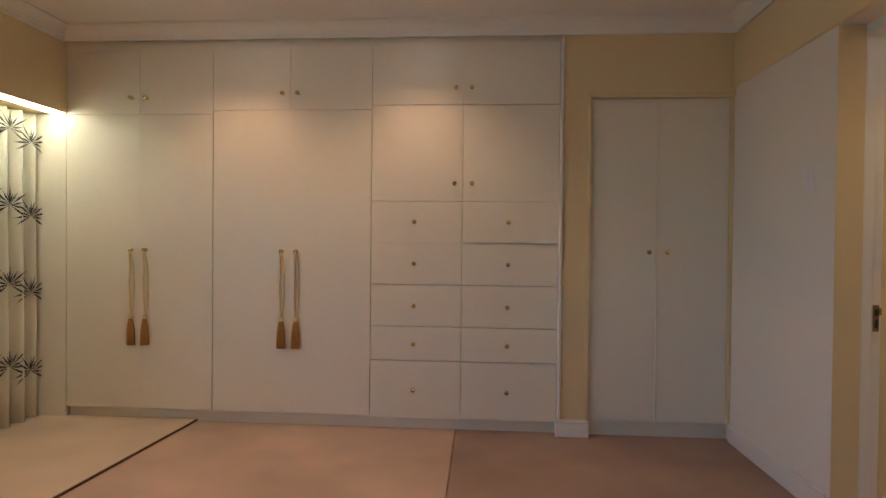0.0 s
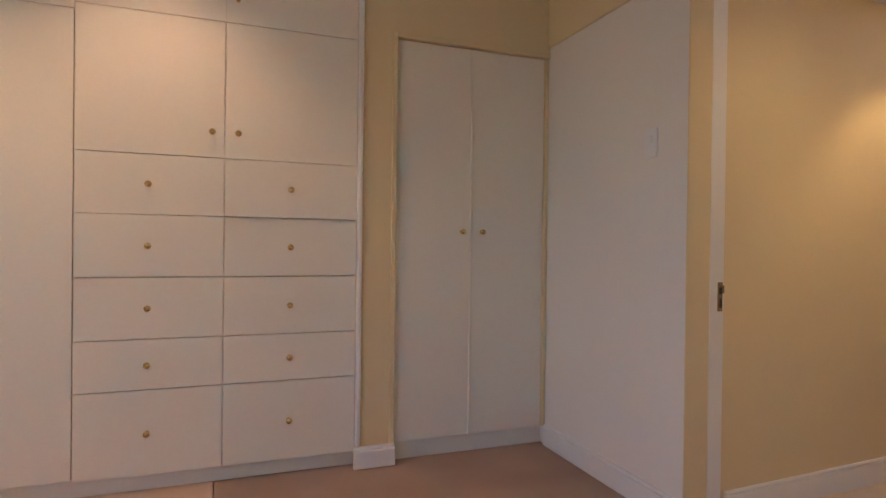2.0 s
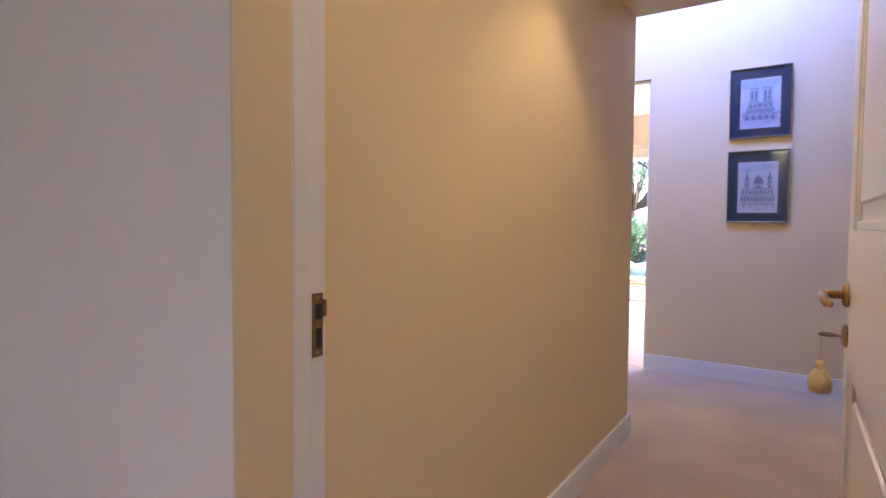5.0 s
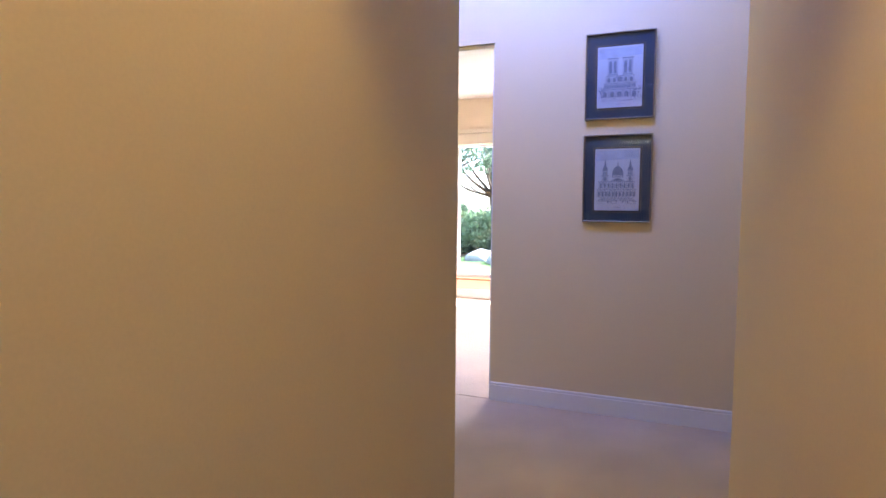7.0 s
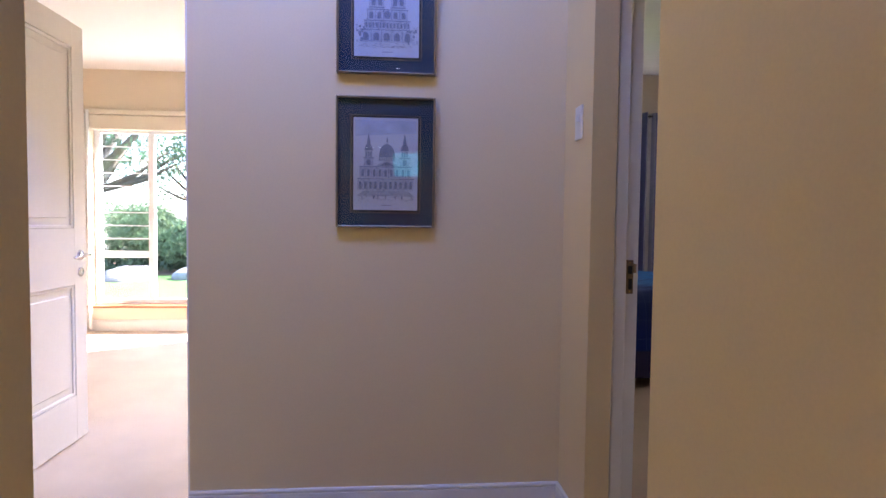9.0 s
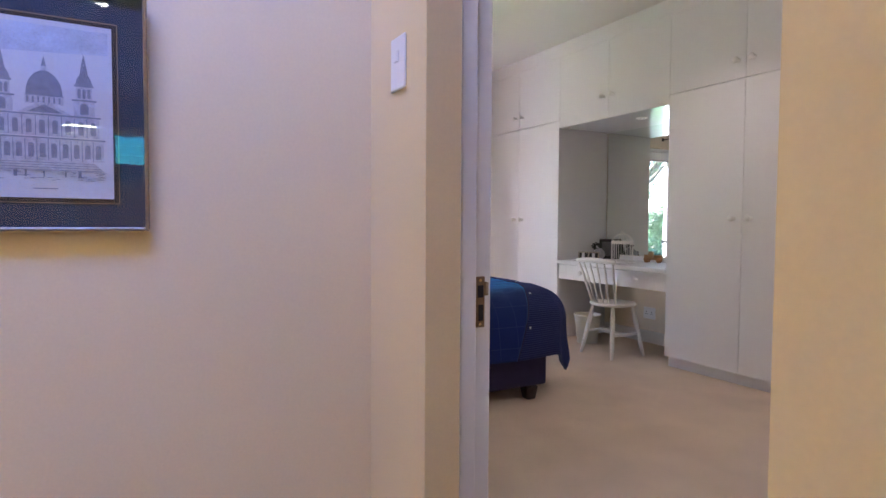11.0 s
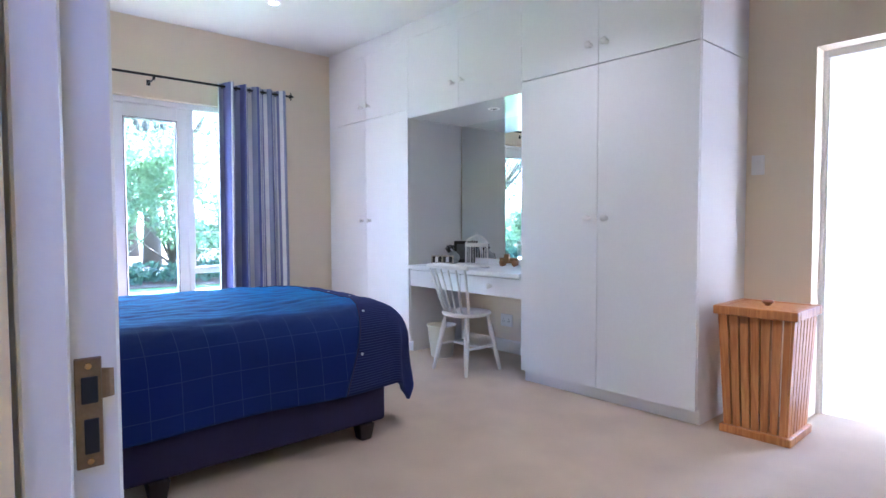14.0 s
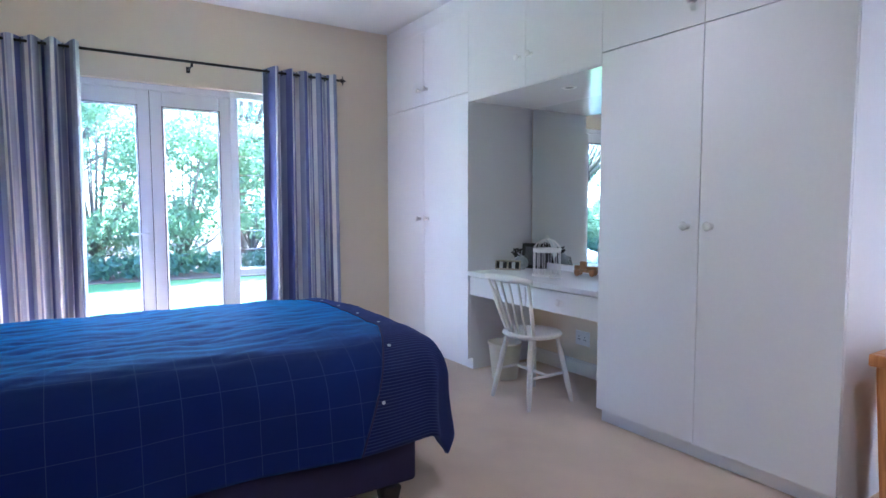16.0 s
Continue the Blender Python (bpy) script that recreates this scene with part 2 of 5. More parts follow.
M_CURTAIN = fabric_stripes("blue_grey_striped_curtain", [(0, (0.78, 0.78, 0.80)), (0.15, (0.30, 0.33, 0.48)), (0.36, (0.13, 0.15, 0.36)), (0.56, (0.74, 0.74, 0.78)),
                                                         (0.64, (0.40, 0.41, 0.54)), (0.84, (0.66, 0.66, 0.72)), (0.90, (0.22, 0.24, 0.42))], 0.37)
M_WHITECURT = material("cream_printed_curtain_cloth", (0.74, 0.72, 0.60), 0.85, vary=0.05, fine=400, bump=0.04)
M_PRINT = material("charcoal_leaf_print", (0.035, 0.035, 0.04), 0.9)
M_SHEER = material("white_curtain_cloth", (0.82, 0.82, 0.80), 0.85, vary=0.03, fine=400, bump=0.03)
M_BLIND = material("cream_roman_blind", (0.74, 0.68, 0.55), 0.85, vary=0.03, fine=300, bump=0.03)
M_TILE = material("white_bathroom_tile", (0.82, 0.83, 0.84), 0.12, vary=0.02)
M_GROUT = material("grey_grout", (0.35, 0.35, 0.35), 0.9)
M_ENAMEL = material("white_enamel", (0.84, 0.84, 0.84), 0.1, vary=0.005, bump=0.0)
M_THROW = material("grey_blue_throw", (0.34, 0.38, 0.48), 0.9, vary=0.12, fine=300, bump=0.06, sheen=0.3)
M_BIN = material("cream_bin_plastic", (0.72, 0.68, 0.56), 0.4, vary=0.03)
M_LAWN = material("lawn", (0.10, 0.20, 0.045), 0.9, vary=0.3, scale=0.6, fine=60, bump=0.1, dist=0.03)
M_PAVE = material("pale_terrace_paving", (0.55, 0.52, 0.47), 0.8, vary=0.12, scale=1.5)


def leaf(name, color):
    m = material(name, color, 0.5, vary=0.4, scale=0.8, fine=6, bump=0)
    n, l = m.node_tree.nodes, m.node_tree.links
    tr, mx = n.new("ShaderNodeBsdfTranslucent"), n.new("ShaderNodeMixShader")
    tr.inputs[0].default_value = (color[0] * 1.4, color[1] * 1.45, color[2] * 1.3, 1)
    mx.inputs[0].default_value = 0.45
    l.new(n["Principled BSDF"].outputs[0], mx.inputs[1])
    l.new(tr.outputs[0], mx.inputs[2])
    l.new(mx.outputs[0], n["Material Output"].inputs[0])
    return m


M_LEAF = [leaf("bright_leaf", (0.16, 0.23, 0.125)), leaf("mid_leaf", (0.12, 0.18, 0.105)), leaf("dark_leaf", (0.08, 0.135, 0.085))]
M_BARK = material("grey_bark", (0.14, 0.11, 0.08), 0.9, vary=0.3, scale=4, fine=40, bump=0.1, dist=0.02)
M_SOIL = material("brown_leaf_litter", (0.12, 0.075, 0.045), 0.95, vary=0.4, scale=3, fine=40, bump=0.1, dist=0.03)
M_ROCK = material("grey_garden_rock", (0.30, 0.30, 0.32), 0.85, vary=0.2, scale=4, fine=30, bump=0.1, dist=0.02)
M_LED = glow("led_strip", (0.86, 1.0, 0.74), 3.0)
M_BULB = glow("downlight_bulb", (1.0, 0.92, 0.78), 8.0)


# ---- mesh helpers ----
def link_mesh(name, bm, mat, smooth=False):
    bmesh.ops.recalc_face_normals(bm, faces=bm.faces)
    me = bpy.data.meshes.new(name)
    bm.to_mesh(me)
    bm.free()
    if smooth:
        for p in me.polygons:
            p.use_smooth = True
    me.materials.append(mat)
    return new(name, me)


def part(name, bm, mat, parent=None, label="", smooth=False):
    """Links a bmesh, modelled in world metres, as one mesh under a thing or a part."""
    o = link_mesh(name, bm, mat, smooth)
    if parent is not None:
        o.parent = parent
        base = parent.matrix_basis.copy() if parent.parent is None else parent.parent.matrix_basis.copy()
        o.matrix_parent_inverse = base.inverted() if parent.parent is None else Matrix.Identity(4)
    if label:
        tagged(o, label)
    return o


def thing(name, loc, label, category, group="", kind=""):
    o = new(name)
    o.empty_display_size = 0.1
    o.location = loc
    o.matrix_basis = Matrix.Translation(loc)
    return tagged(o, label, category, group, kind)


def box(bm, x0, x1, y0, y1, z0, z1, bev=0.0, seg=1):
    r = bmesh.ops.create_cube(bm, size=1.0, matrix=Matrix.Translation(((x0 + x1) / 2, (y0 + y1) / 2, (z0 + z1) / 2)) @ Matrix.Diagonal(
        (abs(x1 - x0), abs(y1 - y0), abs(z1 - z0), 1)))
    if bev:
        edges = list({e for v in r["verts"] for e in v.link_edges})
        bmesh.ops.bevel(bm, geom=edges, offset=bev, segments=seg, affect="EDGES", profile=0.5)
    return bm


def boxes(*specs, bev=0.0, seg=1):
    bm = bmesh.new()
    for s in specs:
        box(bm, *s, bev=bev, seg=seg)
    return bm


def tube(bm, pts, r, n=8, cap=True):
    """A round bar through points; r is one radius or one for each point."""
    pts = [Vector(p) for p in pts]
    rs = list(r) if isinstance(r, (list, tuple)) else [r] * len(pts)
    rings = []
    for i, p in enumerate(pts):
        d = (pts[min(i + 1, len(pts) - 1)] - pts[max(i - 1, 0)]).normalized()
        a = d.orthogonal().normalized() if abs(d.z) < 0.9 else Vector((1, 0, 0))
        if abs(d.z) >= 0.9:
            a = (a - d * a.dot(d)).normalized()
        elif abs(d.z) < 0.9:
            a = d.cross(Vector((0, 0, 1))).normalized()
        c = d.cross(a)
        rings.append([bm.verts.new(p + rs[i] * (math.cos(2 * math.pi * k / n) * a + math.sin(2 * math.pi * k / n) * c)) for k in range(n)])
    for a, b in zip(rings, rings[1:]):
        for k in range(n):
            bm.faces.new((a[k], a[(k + 1) % n], b[(k + 1) % n], b[k]))
    if cap:
        bm.faces.new(rings[0][::-1])
        bm.faces.new(rings[-1])
    return bm


def lathe(bm, profile, origin, n=20, m=None):
    """Turns (radius, height) pairs about the z axis, then poses them by m and moves them to origin."""
    m = m or Matrix.Identity(4)
    rings = []
    for r, h in profile:
        rings.append([bm.verts.new(Vector(origin) + (m @ Vector((max(r, 1e-4) * math.cos(2 * math.pi * k / n), max(r, 1e-4) * math.sin(2 * math.pi * k / n), h)))) for k in range(n)])
    for a, b in zip(rings, rings[1:]):
        for k in range(n):
            bm.faces.new((a[k], a[(k + 1) % n], b[(k + 1) % n], b[k]))
    bm.faces.new(rings[0][::-1])
    bm.faces.new(rings[-1])
    return bm


def prism(pts, z0, z1):
    bm = bmesh.new()
    a, b = [bm.verts.new((x, y, z0)) for x, y in pts], [bm.verts.new((x, y, z1)) for x, y in pts]
    bm.faces.new(a[::-1])
    bm.faces.new(b)
    for i in range(len(pts)):
        j = (i + 1) % len(pts)
        bm.faces.new((a[i], a[j], b[j], b[i]))
    return bm


def structure(name, bm, mat, label, category):
    return tagged(link_mesh(name, bm, mat), label, category, kind="structure")


def wall_y(x0, x1, y0, y1, z0, z1, hole=None):
    """A wall that runs along x, with one opening (x0, x1, z0, z1)."""
    if not hole:
        return [(x0, x1, y0, y1, z0, z1)]
    a, b, c, d = hole
    out = [(x0, a, y0, y1, z0, z1), (b, x1, y0, y1, z0, z1), (a, b, y0, y1, d, z1)]
    return out + ([(a, b, y0, y1, z0, c)] if c > z0 else [])


def wall_x(x0, x1, y0, y1, z0, z1, hole=None):
    if not hole:
        return [(x0, x1, y0, y1, z0, z1)]
    a, b, c, d = hole
    out = [(x0, x1, y0, a, z0, z1), (x0, x1, b, y1, z0, z1), (x0, x1, a, b, d, z1)]
    return out + ([(x0, x1, a, b, z0, c)] if c > z0 else [])


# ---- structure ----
# Carpet east of x = 0.69 has a darker, browner base colour.
structure("floor_dressing_near_door", boxes((0.694, 2.50, -1.68, 4.8, -0.12, -0.002)), M_CARPET2, "darker brown-beige part of the floor by the passage door", "floor")
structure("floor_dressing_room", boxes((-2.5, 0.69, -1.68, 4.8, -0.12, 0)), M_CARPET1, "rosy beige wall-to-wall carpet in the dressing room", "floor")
structure("floor_passage", boxes((2.50, 6.28, 1.90, 4.62, -0.12, 0), (4.06, 6.28, -1.955, 1.90, -0.12, 0)), M_CARPET, "cream cut-pile carpet in the passage and bedroom", "floor")
structure("floor_bedroom", boxes((6.28, 10.92, -1.955, 2.54, -0.12, 0)), M_CARPET, "cream cut-pile carpet of the bedroom", "floor")
structure("floor_sun_room", boxes((6.284, 10.35, 2.54, 6.75, -0.12, 0.002)), M_CARPET, "cream carpet of the sunlit room", "floor")

structure("wall_dressing_west", boxes(*wall_x(-2.5, -2.32, -1.5, 1.5, 0, 2.6, (-1.4, 1.3, 0.6, 2.04)), *wall_x(-2.5, -2.32, 1.5, 4.66, 0, 2.6, (2.2, 2.78, 1.5, 2.02))), M_WALL, "cream painted wall with two windows", "wall")
structure("wall_dressing_south", boxes((-2.5, 2.39, -1.68, -1.5, 0, 2.6)), M_WALL, "plain cream painted wall", "wall")
structure("wall_dressing_north", boxes((-2.5, 2.52, 4.66, 4.8, 0, 2.6)), M_WALL, "cream wall behind the fitted wardrobes", "wall")
structure("wall_dressing_east", boxes(*wall_x(2.39, 2.52, -1.5, 4.66, 0, 2.6, (2.09, 3.012, 0, 2.175))), M_WALL_PALE, "off-white wall with the doorway to the passage", "wall")
structure("trim_passage_reveal", boxes((2.3905, 2.5045, 3.008, 3.0118, 0, 2.17)), M_WALL, "cream painted reveal beside the passage door lining", "door reveal")
structure("trim_dressing_east", boxes((2.374, 2.39, -1.5, 4.03, 2.175, 2.5), bev=0.004), M_WALL, "slightly proud upper band of the cream wall", "wall band")
structure("wall_bulkhead", boxes((-2.32, -1.92, -1.5, 4.06, 2.045, 2.6)), M_WALL, "cream boxed pelmet over the window curtain", "bulkhead")
structure("wall_cupboard_surround", boxes((1.51, 2.39, 4.03, 4.10, 2.14, 2.6), (1.339, 1.51, 4.03, 4.66, 0, 2.6), (1.51, 2.39, 4.52, 4.66, 0, 2.6)), M_WALL, "cream wall round the built-in cupboard", "wall")
structure("ceiling_dressing", boxes((-2.5, 2.52, -1.68, 4.8, 2.6, 2.72)), M_CEIL, "white painted ceiling", "ceiling")

structure("wall_passage_north", prism([(2.52, 3.03), (4.80, 3.135), (4.80, 3.27), (2.52, 3.27)], 0, 3.3), M_WALL, "long cream passage wall", "wall")
structure("wall_passage_south", prism([(2.52, 1.90), (5.06, 1.90), (5.06, 1.965), (5.125, 1.965), (5.125, 2.222), (2.52, 2.09)], 0, 3.3), M_WALL, "cream passage wall", "wall")
structure("ceiling_passage", boxes((2.52, 4.58, 2.05, 3.13, 2.25, 2.4)), M_CEIL, "low white passage ceiling", "ceiling")
structure("wall_passage_beam", boxes((4.58, 4.80, 2.12, 3.13, 2.12, 3.3)), M_WALL, "cream beam where the passage ends", "beam")
structure("wall_lobby_west", boxes((4.66, 4.80, 3.27, 4.5, 0, 3.3)), M_WALL, "cream lobby wall", "wall")
structure("wall_lobby_north", boxes((4.66, 6.28, 4.5, 4.62, 0, 3.3)), M_WALL, "cream lobby wall", "wall")
structure("wall_pictures", boxes((6.28, 6.40, 1.90, 3.462, 0, 3.3), (6.28, 6.40, 3.462, 4.31, 2.165, 3.3), (6.28, 6.40, 4.31, 6.75, 0, 3.3)), M_WALL, "cream wall with two framed prints", "wall")
structure("wall_bedroom_door", boxes((5.972, 6.28, 1.965, 2.05, 0, 3.3), (6.045, 6.28, 1.90, 1.965, 0, 3.3), (5.06, 5.972, 1.965, 2.05, 2.13, 3.3), (5.06, 6.045, 1.90, 1.965, 2.13, 3.3)), M_WALL, "cream wall beside the bedroom doorway", "wall")
structure("ceiling_lobby", boxes((4.66, 6.40, 1.90, 2.28, 3.3, 3.42), (4.66, 6.40, 4.25, 4.62, 3.3, 3.42), (4.66, 4.88, 2.28, 4.25, 3.3, 3.42), (6.18, 6.40, 2.28, 4.25, 3.3, 3.42)), M_CEIL, "white lobby ceiling round a skylight", "ceiling")
# Unseen shaft, added to block direct sun from the lobby.
structure("wall_skylight_sun_shield", boxes((4.76, 4.88, 2.16, 4.37, 3.42, 4.05), (6.18, 6.30, 2.16, 4.37, 3.42, 4.05), (4.88, 6.18, 2.16, 2.28, 3.42, 4.05), (4.88, 6.18, 4.25, 4.37, 3.42, 4.05)), M_CEIL, "unseen white shaft added to shield the skylight from sun", "skylight shaft")
part("skylight_pane", boxes((4.88, 6.18, 2.28, 4.25, 4.0, 4.008)), M_SKYGLASS, tagged(new("window_skylight"), "flat glass skylight over the lobby", "skylight", kind="structure"))

structure("wall_bedroom_west", boxes((4.06, 4.20, -1.80, 1.90, 0, 2.9)), M_WALL_BED, "pale cream bedroom wall", "wall")
structure("wall_bedroom_south", boxes(*wall_y(4.06, 10.92, -1.955, -1.80, 0, 3.0, (5.55, 6.395, 0, 2.15))), M_WALL_BED, "pale cream bedroom wall with the bathroom doorway", "wall")
structure("wall_bedroom_east", boxes(*wall_x(10.70, 10.92, -1.80, 2.54, 0, 3.0, (-0.12, 1.88, -0.1, 2.235))), M_WALL_BED, "pale cream bedroom wall with French doors", "wall")
structure("wall_bedroom_north", boxes((6.40, 10.70, 2.40, 2.54, 0, 3.0)), M_WALL_BED, "pale cream bedroom wall at the head of the bed", "wall")
structure("ceiling_bedroom", boxes((4.06, 10.70, -1.80, 1.90, 2.9, 3.0), (6.40, 10.70, 1.90, 2.40, 2.9, 3.0)), M_CEIL, "white bedroom ceiling with downlights", "ceiling")

structure("wall_sun_room_east", boxes(*wall_x(10.15, 10.35, 2.54, 6.6, 0, 2.7, (3.4, 5.74, 0.26, 2.06))), M_WALL_BED, "cream wall with a wide garden window", "wall")
structure("wall_sun_room_north", boxes((6.40, 10.35, 6.6, 6.75, 0, 2.7)), M_WALL_BED, "plain cream wall", "wall")
structure("ceiling_sun_room", boxes((6.40, 10.35, 2.54, 6.75, 2.62, 2.74)), M_CEIL, "white ceiling of the sunlit room", "ceiling")

structure("wall_bathroom", boxes((4.06, 4.2, -4.2, -1.955, 0, 2.7), (6.9, 7.04, -4.2, -1.955, 0, 2.7), *wall_y(4.06, 7.04, -4.34, -4.2, 0, 2.7, (4.8, 6.4, 1.0, 2.2))), M_TILE, "white bathroom walls", "wall")
structure("ceiling_bathroom", boxes((4.06, 7.04, -4.34, -1.955, 2.7, 2.8)), M_CEIL, "white bathroom ceiling", "ceiling")
bath_floor = structure("floor_bathroom", boxes((4.06, 7.04, -4.34, -1.955, -0.12, -0.006)), M_GROUT, "white tiled bathroom floor", "floor")


# cornices and skirtings
def cove(name, pts, z, mat, d=0.09):
    """A coved cornice along a line of plan points under the ceiling at z; each point carries its inward direction."""
    bm = bmesh.new()
    prof = [(0, -d), (0.012, -d)] + [(0.012 + (d - 0.012) * (1 - math.cos(a)), -d + (d - 0.012) * math.sin(a)) for a in [k * math.pi / 10 for k in range(1, 6)]] + [(d, 0), (0, 0)]
    rings = [[bm.verts.new((x + ix * o, y + iy * o, z + h)) for o, h in prof] for x, y, ix, iy in pts]
    for a, b in zip(rings, rings[1:]):
        for k in range(len(prof) - 1):
            bm.faces.new((a[k], a[k + 1], b[k + 1], b[k]))
    return structure(name, bm, mat, "white coved plaster cornice under the ceiling", "cornice")


cove("trim_cornice_dressing", [(-1.92, -1.5, 1, 1), (-1.92, 4.03, 1, -1), (2.39, 4.03, -1, -1), (2.39, -1.5, -1, 1)], 2.6, M_TRIM)


def skirting(name, run, mat=M_TRIM, h=0.115, t=0.016):
    bm = bmesh.new()
    for x0, x1, y0, y1 in run:
        box(bm, x0, x1, y0, y1, 0, h - 0.018, bev=0.002)
        box(bm, x0, x1, y0, y1, h - 0.018, h, bev=0.0065, seg=2)
    return structure(name, bm, mat, "white painted moulded skirting board", "skirting")


skirting("baseboard_dressing", [(2.374, 2.39, 3.03, 4.03), (2.374, 2.39, -1.5, 2.2)])
skirting("baseboard_passage", [(4.80, 4.816, 3.13, 4.5), (5.125, 5.141, 1.97, 2.215)])
slanted = skirting("baseboard_passage_north", [(0, 2.20, -0.016, 0)])
slanted.matrix_world = pose(2.62, 3.0346, 0, 0, 0, math.degrees(math.atan2(0.105, 2.28)))
skirting("baseboard_lobby", [(6.264, 6.28, 2.05, 3.462), (5.99, 6.264, 2.05, 2.066)])
skirting("baseboard_bedroom", [(6.43, 6.75, -1.80, -1.784), (8.05, 9.35, -1.80, -1.784), (10.684, 10.70, -1.15, -0.12), (4.2, 5.5, -1.80, -1.784), (6.046, 6.40, 1.884, 1.90), (6.40, 6.416, 1.90, 2.40)])
skirting("baseboard_sun_room", [(10.134, 10.15, 2.54, 6.6)])
structure("baseboard_pier", boxes((1.32, 1.528, 4.005, 4.03, 0, 0.09), (1.324, 1.524, 4.012, 4.03, 0.09, 0.108), bev=0.006, seg=2), M_TRIM, "white moulded plinth block on the pier", "skirting")
structure("trim_pier_bead", boxes((1.331, 1.351, 4.012, 4.058, 0.108, 2.5), bev=0.006, seg=2), M_TRIM, "white upright bead beside the wardrobe", "trim")


# ---- door frames ----
def frame_x(name, x0, x1, y0, y1, top, label, w=0.045, rebate=0.014, keep=None):
    """A timber door lining in a wall that faces along x; the opening runs from y0 to y1."""
    f = tagged(new(name), label, "door frame", kind="structure")
    bm = bmesh.new()
    box(bm, x0, x1, y0, y0 + w, 0, top, bev=0.004)
    box(bm, x0, x1, y1 - w, y1, 0, top, bev=0.004)
    box(bm, x0, x1, y0 + w, y1 - w, top - w, top, bev=0.004)
    part("lining", bm, M_TRIM, f)
    bm = bmesh.new()
    xm = (x0 + x1) / 2
    for a, b in ((y0 + w, y0 + w + rebate), (y1 - w - rebate, y1 - w)):
        box(bm, x0 + 0.004, xm, a, b, 0, top - w, bev=0.003)
    part("stop_bead", bm, M_TRIM, f)
    return f


def frame_y(name, x0, x1, y0, y1, top, label, w=0.045, rebate=0.014):
    f = tagged(new(name), label, "door frame", kind="structure")
    bm = bmesh.new()
    box(bm, x0, x0 + w, y0, y1, 0, top, bev=0.004)
    box(bm, x1 - w, x1, y0, y1, 0, top, bev=0.004)
    box(bm, x0 + w, x1 - w, y0, y1, top - w, top, bev=0.004)
    part("lining", bm, M_TRIM, f)
    bm = bmesh.new()
    ym = (y0 + y1) / 2
    for a, b in ((x0 + w, x0 + w + rebate), (x1 - w - rebate, x1 - w)):
        box(bm, a, b, ym, y1 - 0.004, 0, top - w, bev=0.003)
    part("stop_bead", bm, M_TRIM, f)
    return f


door_1 = frame_x("door_frame_1", 2.505, 2.60, 2.09, 3.07, 2.175, "white painted timber door lining to the passage")
door_2 = frame_y("door_frame_2", 5.062, 6.043, 1.868, 1.963, 2.128, "white painted timber door lining to the bedroom")
door_3 = frame_y("door_frame_3", 5.55, 6.42, -1.985, -1.93, 2.15, "white painted timber door lining to the bathroom")


def strike(parent, m):
    """A bronze lock keep let into a door lining, modelled in the local xz plane, then posed: plate, latch and bolt openings, lip, screws."""
    bm = boxes((-0.0125, 0.0125, -0.003, 0.0, -0.058, 0.058), bev=0.001)
    bm.transform(m)
    part("lock_keep", bm, M_BRONZE, parent, "dark bronze lock keep")
    for z0, z1, x0 in ((-0.043, -0.006, -0.005), (0.010, 0.038, -0.007)):
        bm = boxes((x0, 0.0085, -0.0042, -0.0028, z0, z1), bev=0.0008)
        bm.transform(m)
        part("bolt_hole", bm, M_BLACK, parent, "dark opening in the keep")
    bm = bmesh.new()
    rings = []
    for k in range(6):
        f = k / 5
        x, y = 0.0115 + 0.019 * f, -0.003 + 0.012 * f * f
        rings.append([bm.verts.new((x, y + dy, z)) for z, dy in ((0.014, 0), (0.014, -0.0025), (0.046 - 0.004 * f, -0.0025), (0.046 - 0.004 * f, 0))])
    for p, q in zip(rings, rings[1:]):
        for k in range(4):
            bm.faces.new((p[k], p[(k + 1) % 4], q[(k + 1) % 4], q[k]))
    bm.faces.new(rings[0])
    bm.faces.new(rings[-1][::-1])
    bm.transform(m)
    part("latch_lip", bm, M_BRONZE, parent, "worn bronze latch lip")
    for z in (-0.051, 0.049):
        bm = bmesh.new()
        lathe(bm, [(0.0, 0.0), (0.0035, 0.0), (0.0033, 0.0007), (0.0, 0.0009)], (0, -0.003, z), 10, pose(0, 0, 0, 90))
        bm.transform(m)
        part("screw", bm, M_BRASS, parent)


strike(door_1, pose(2.576, 3.025, 0.90))
strike(door_2, pose(5.998, 1.899, 0.951, 0, 0, 0) @ pose(0, 0, 0, 0, 0, 90) @ Matrix.Diagonal((-1, -1, 1, 1)))


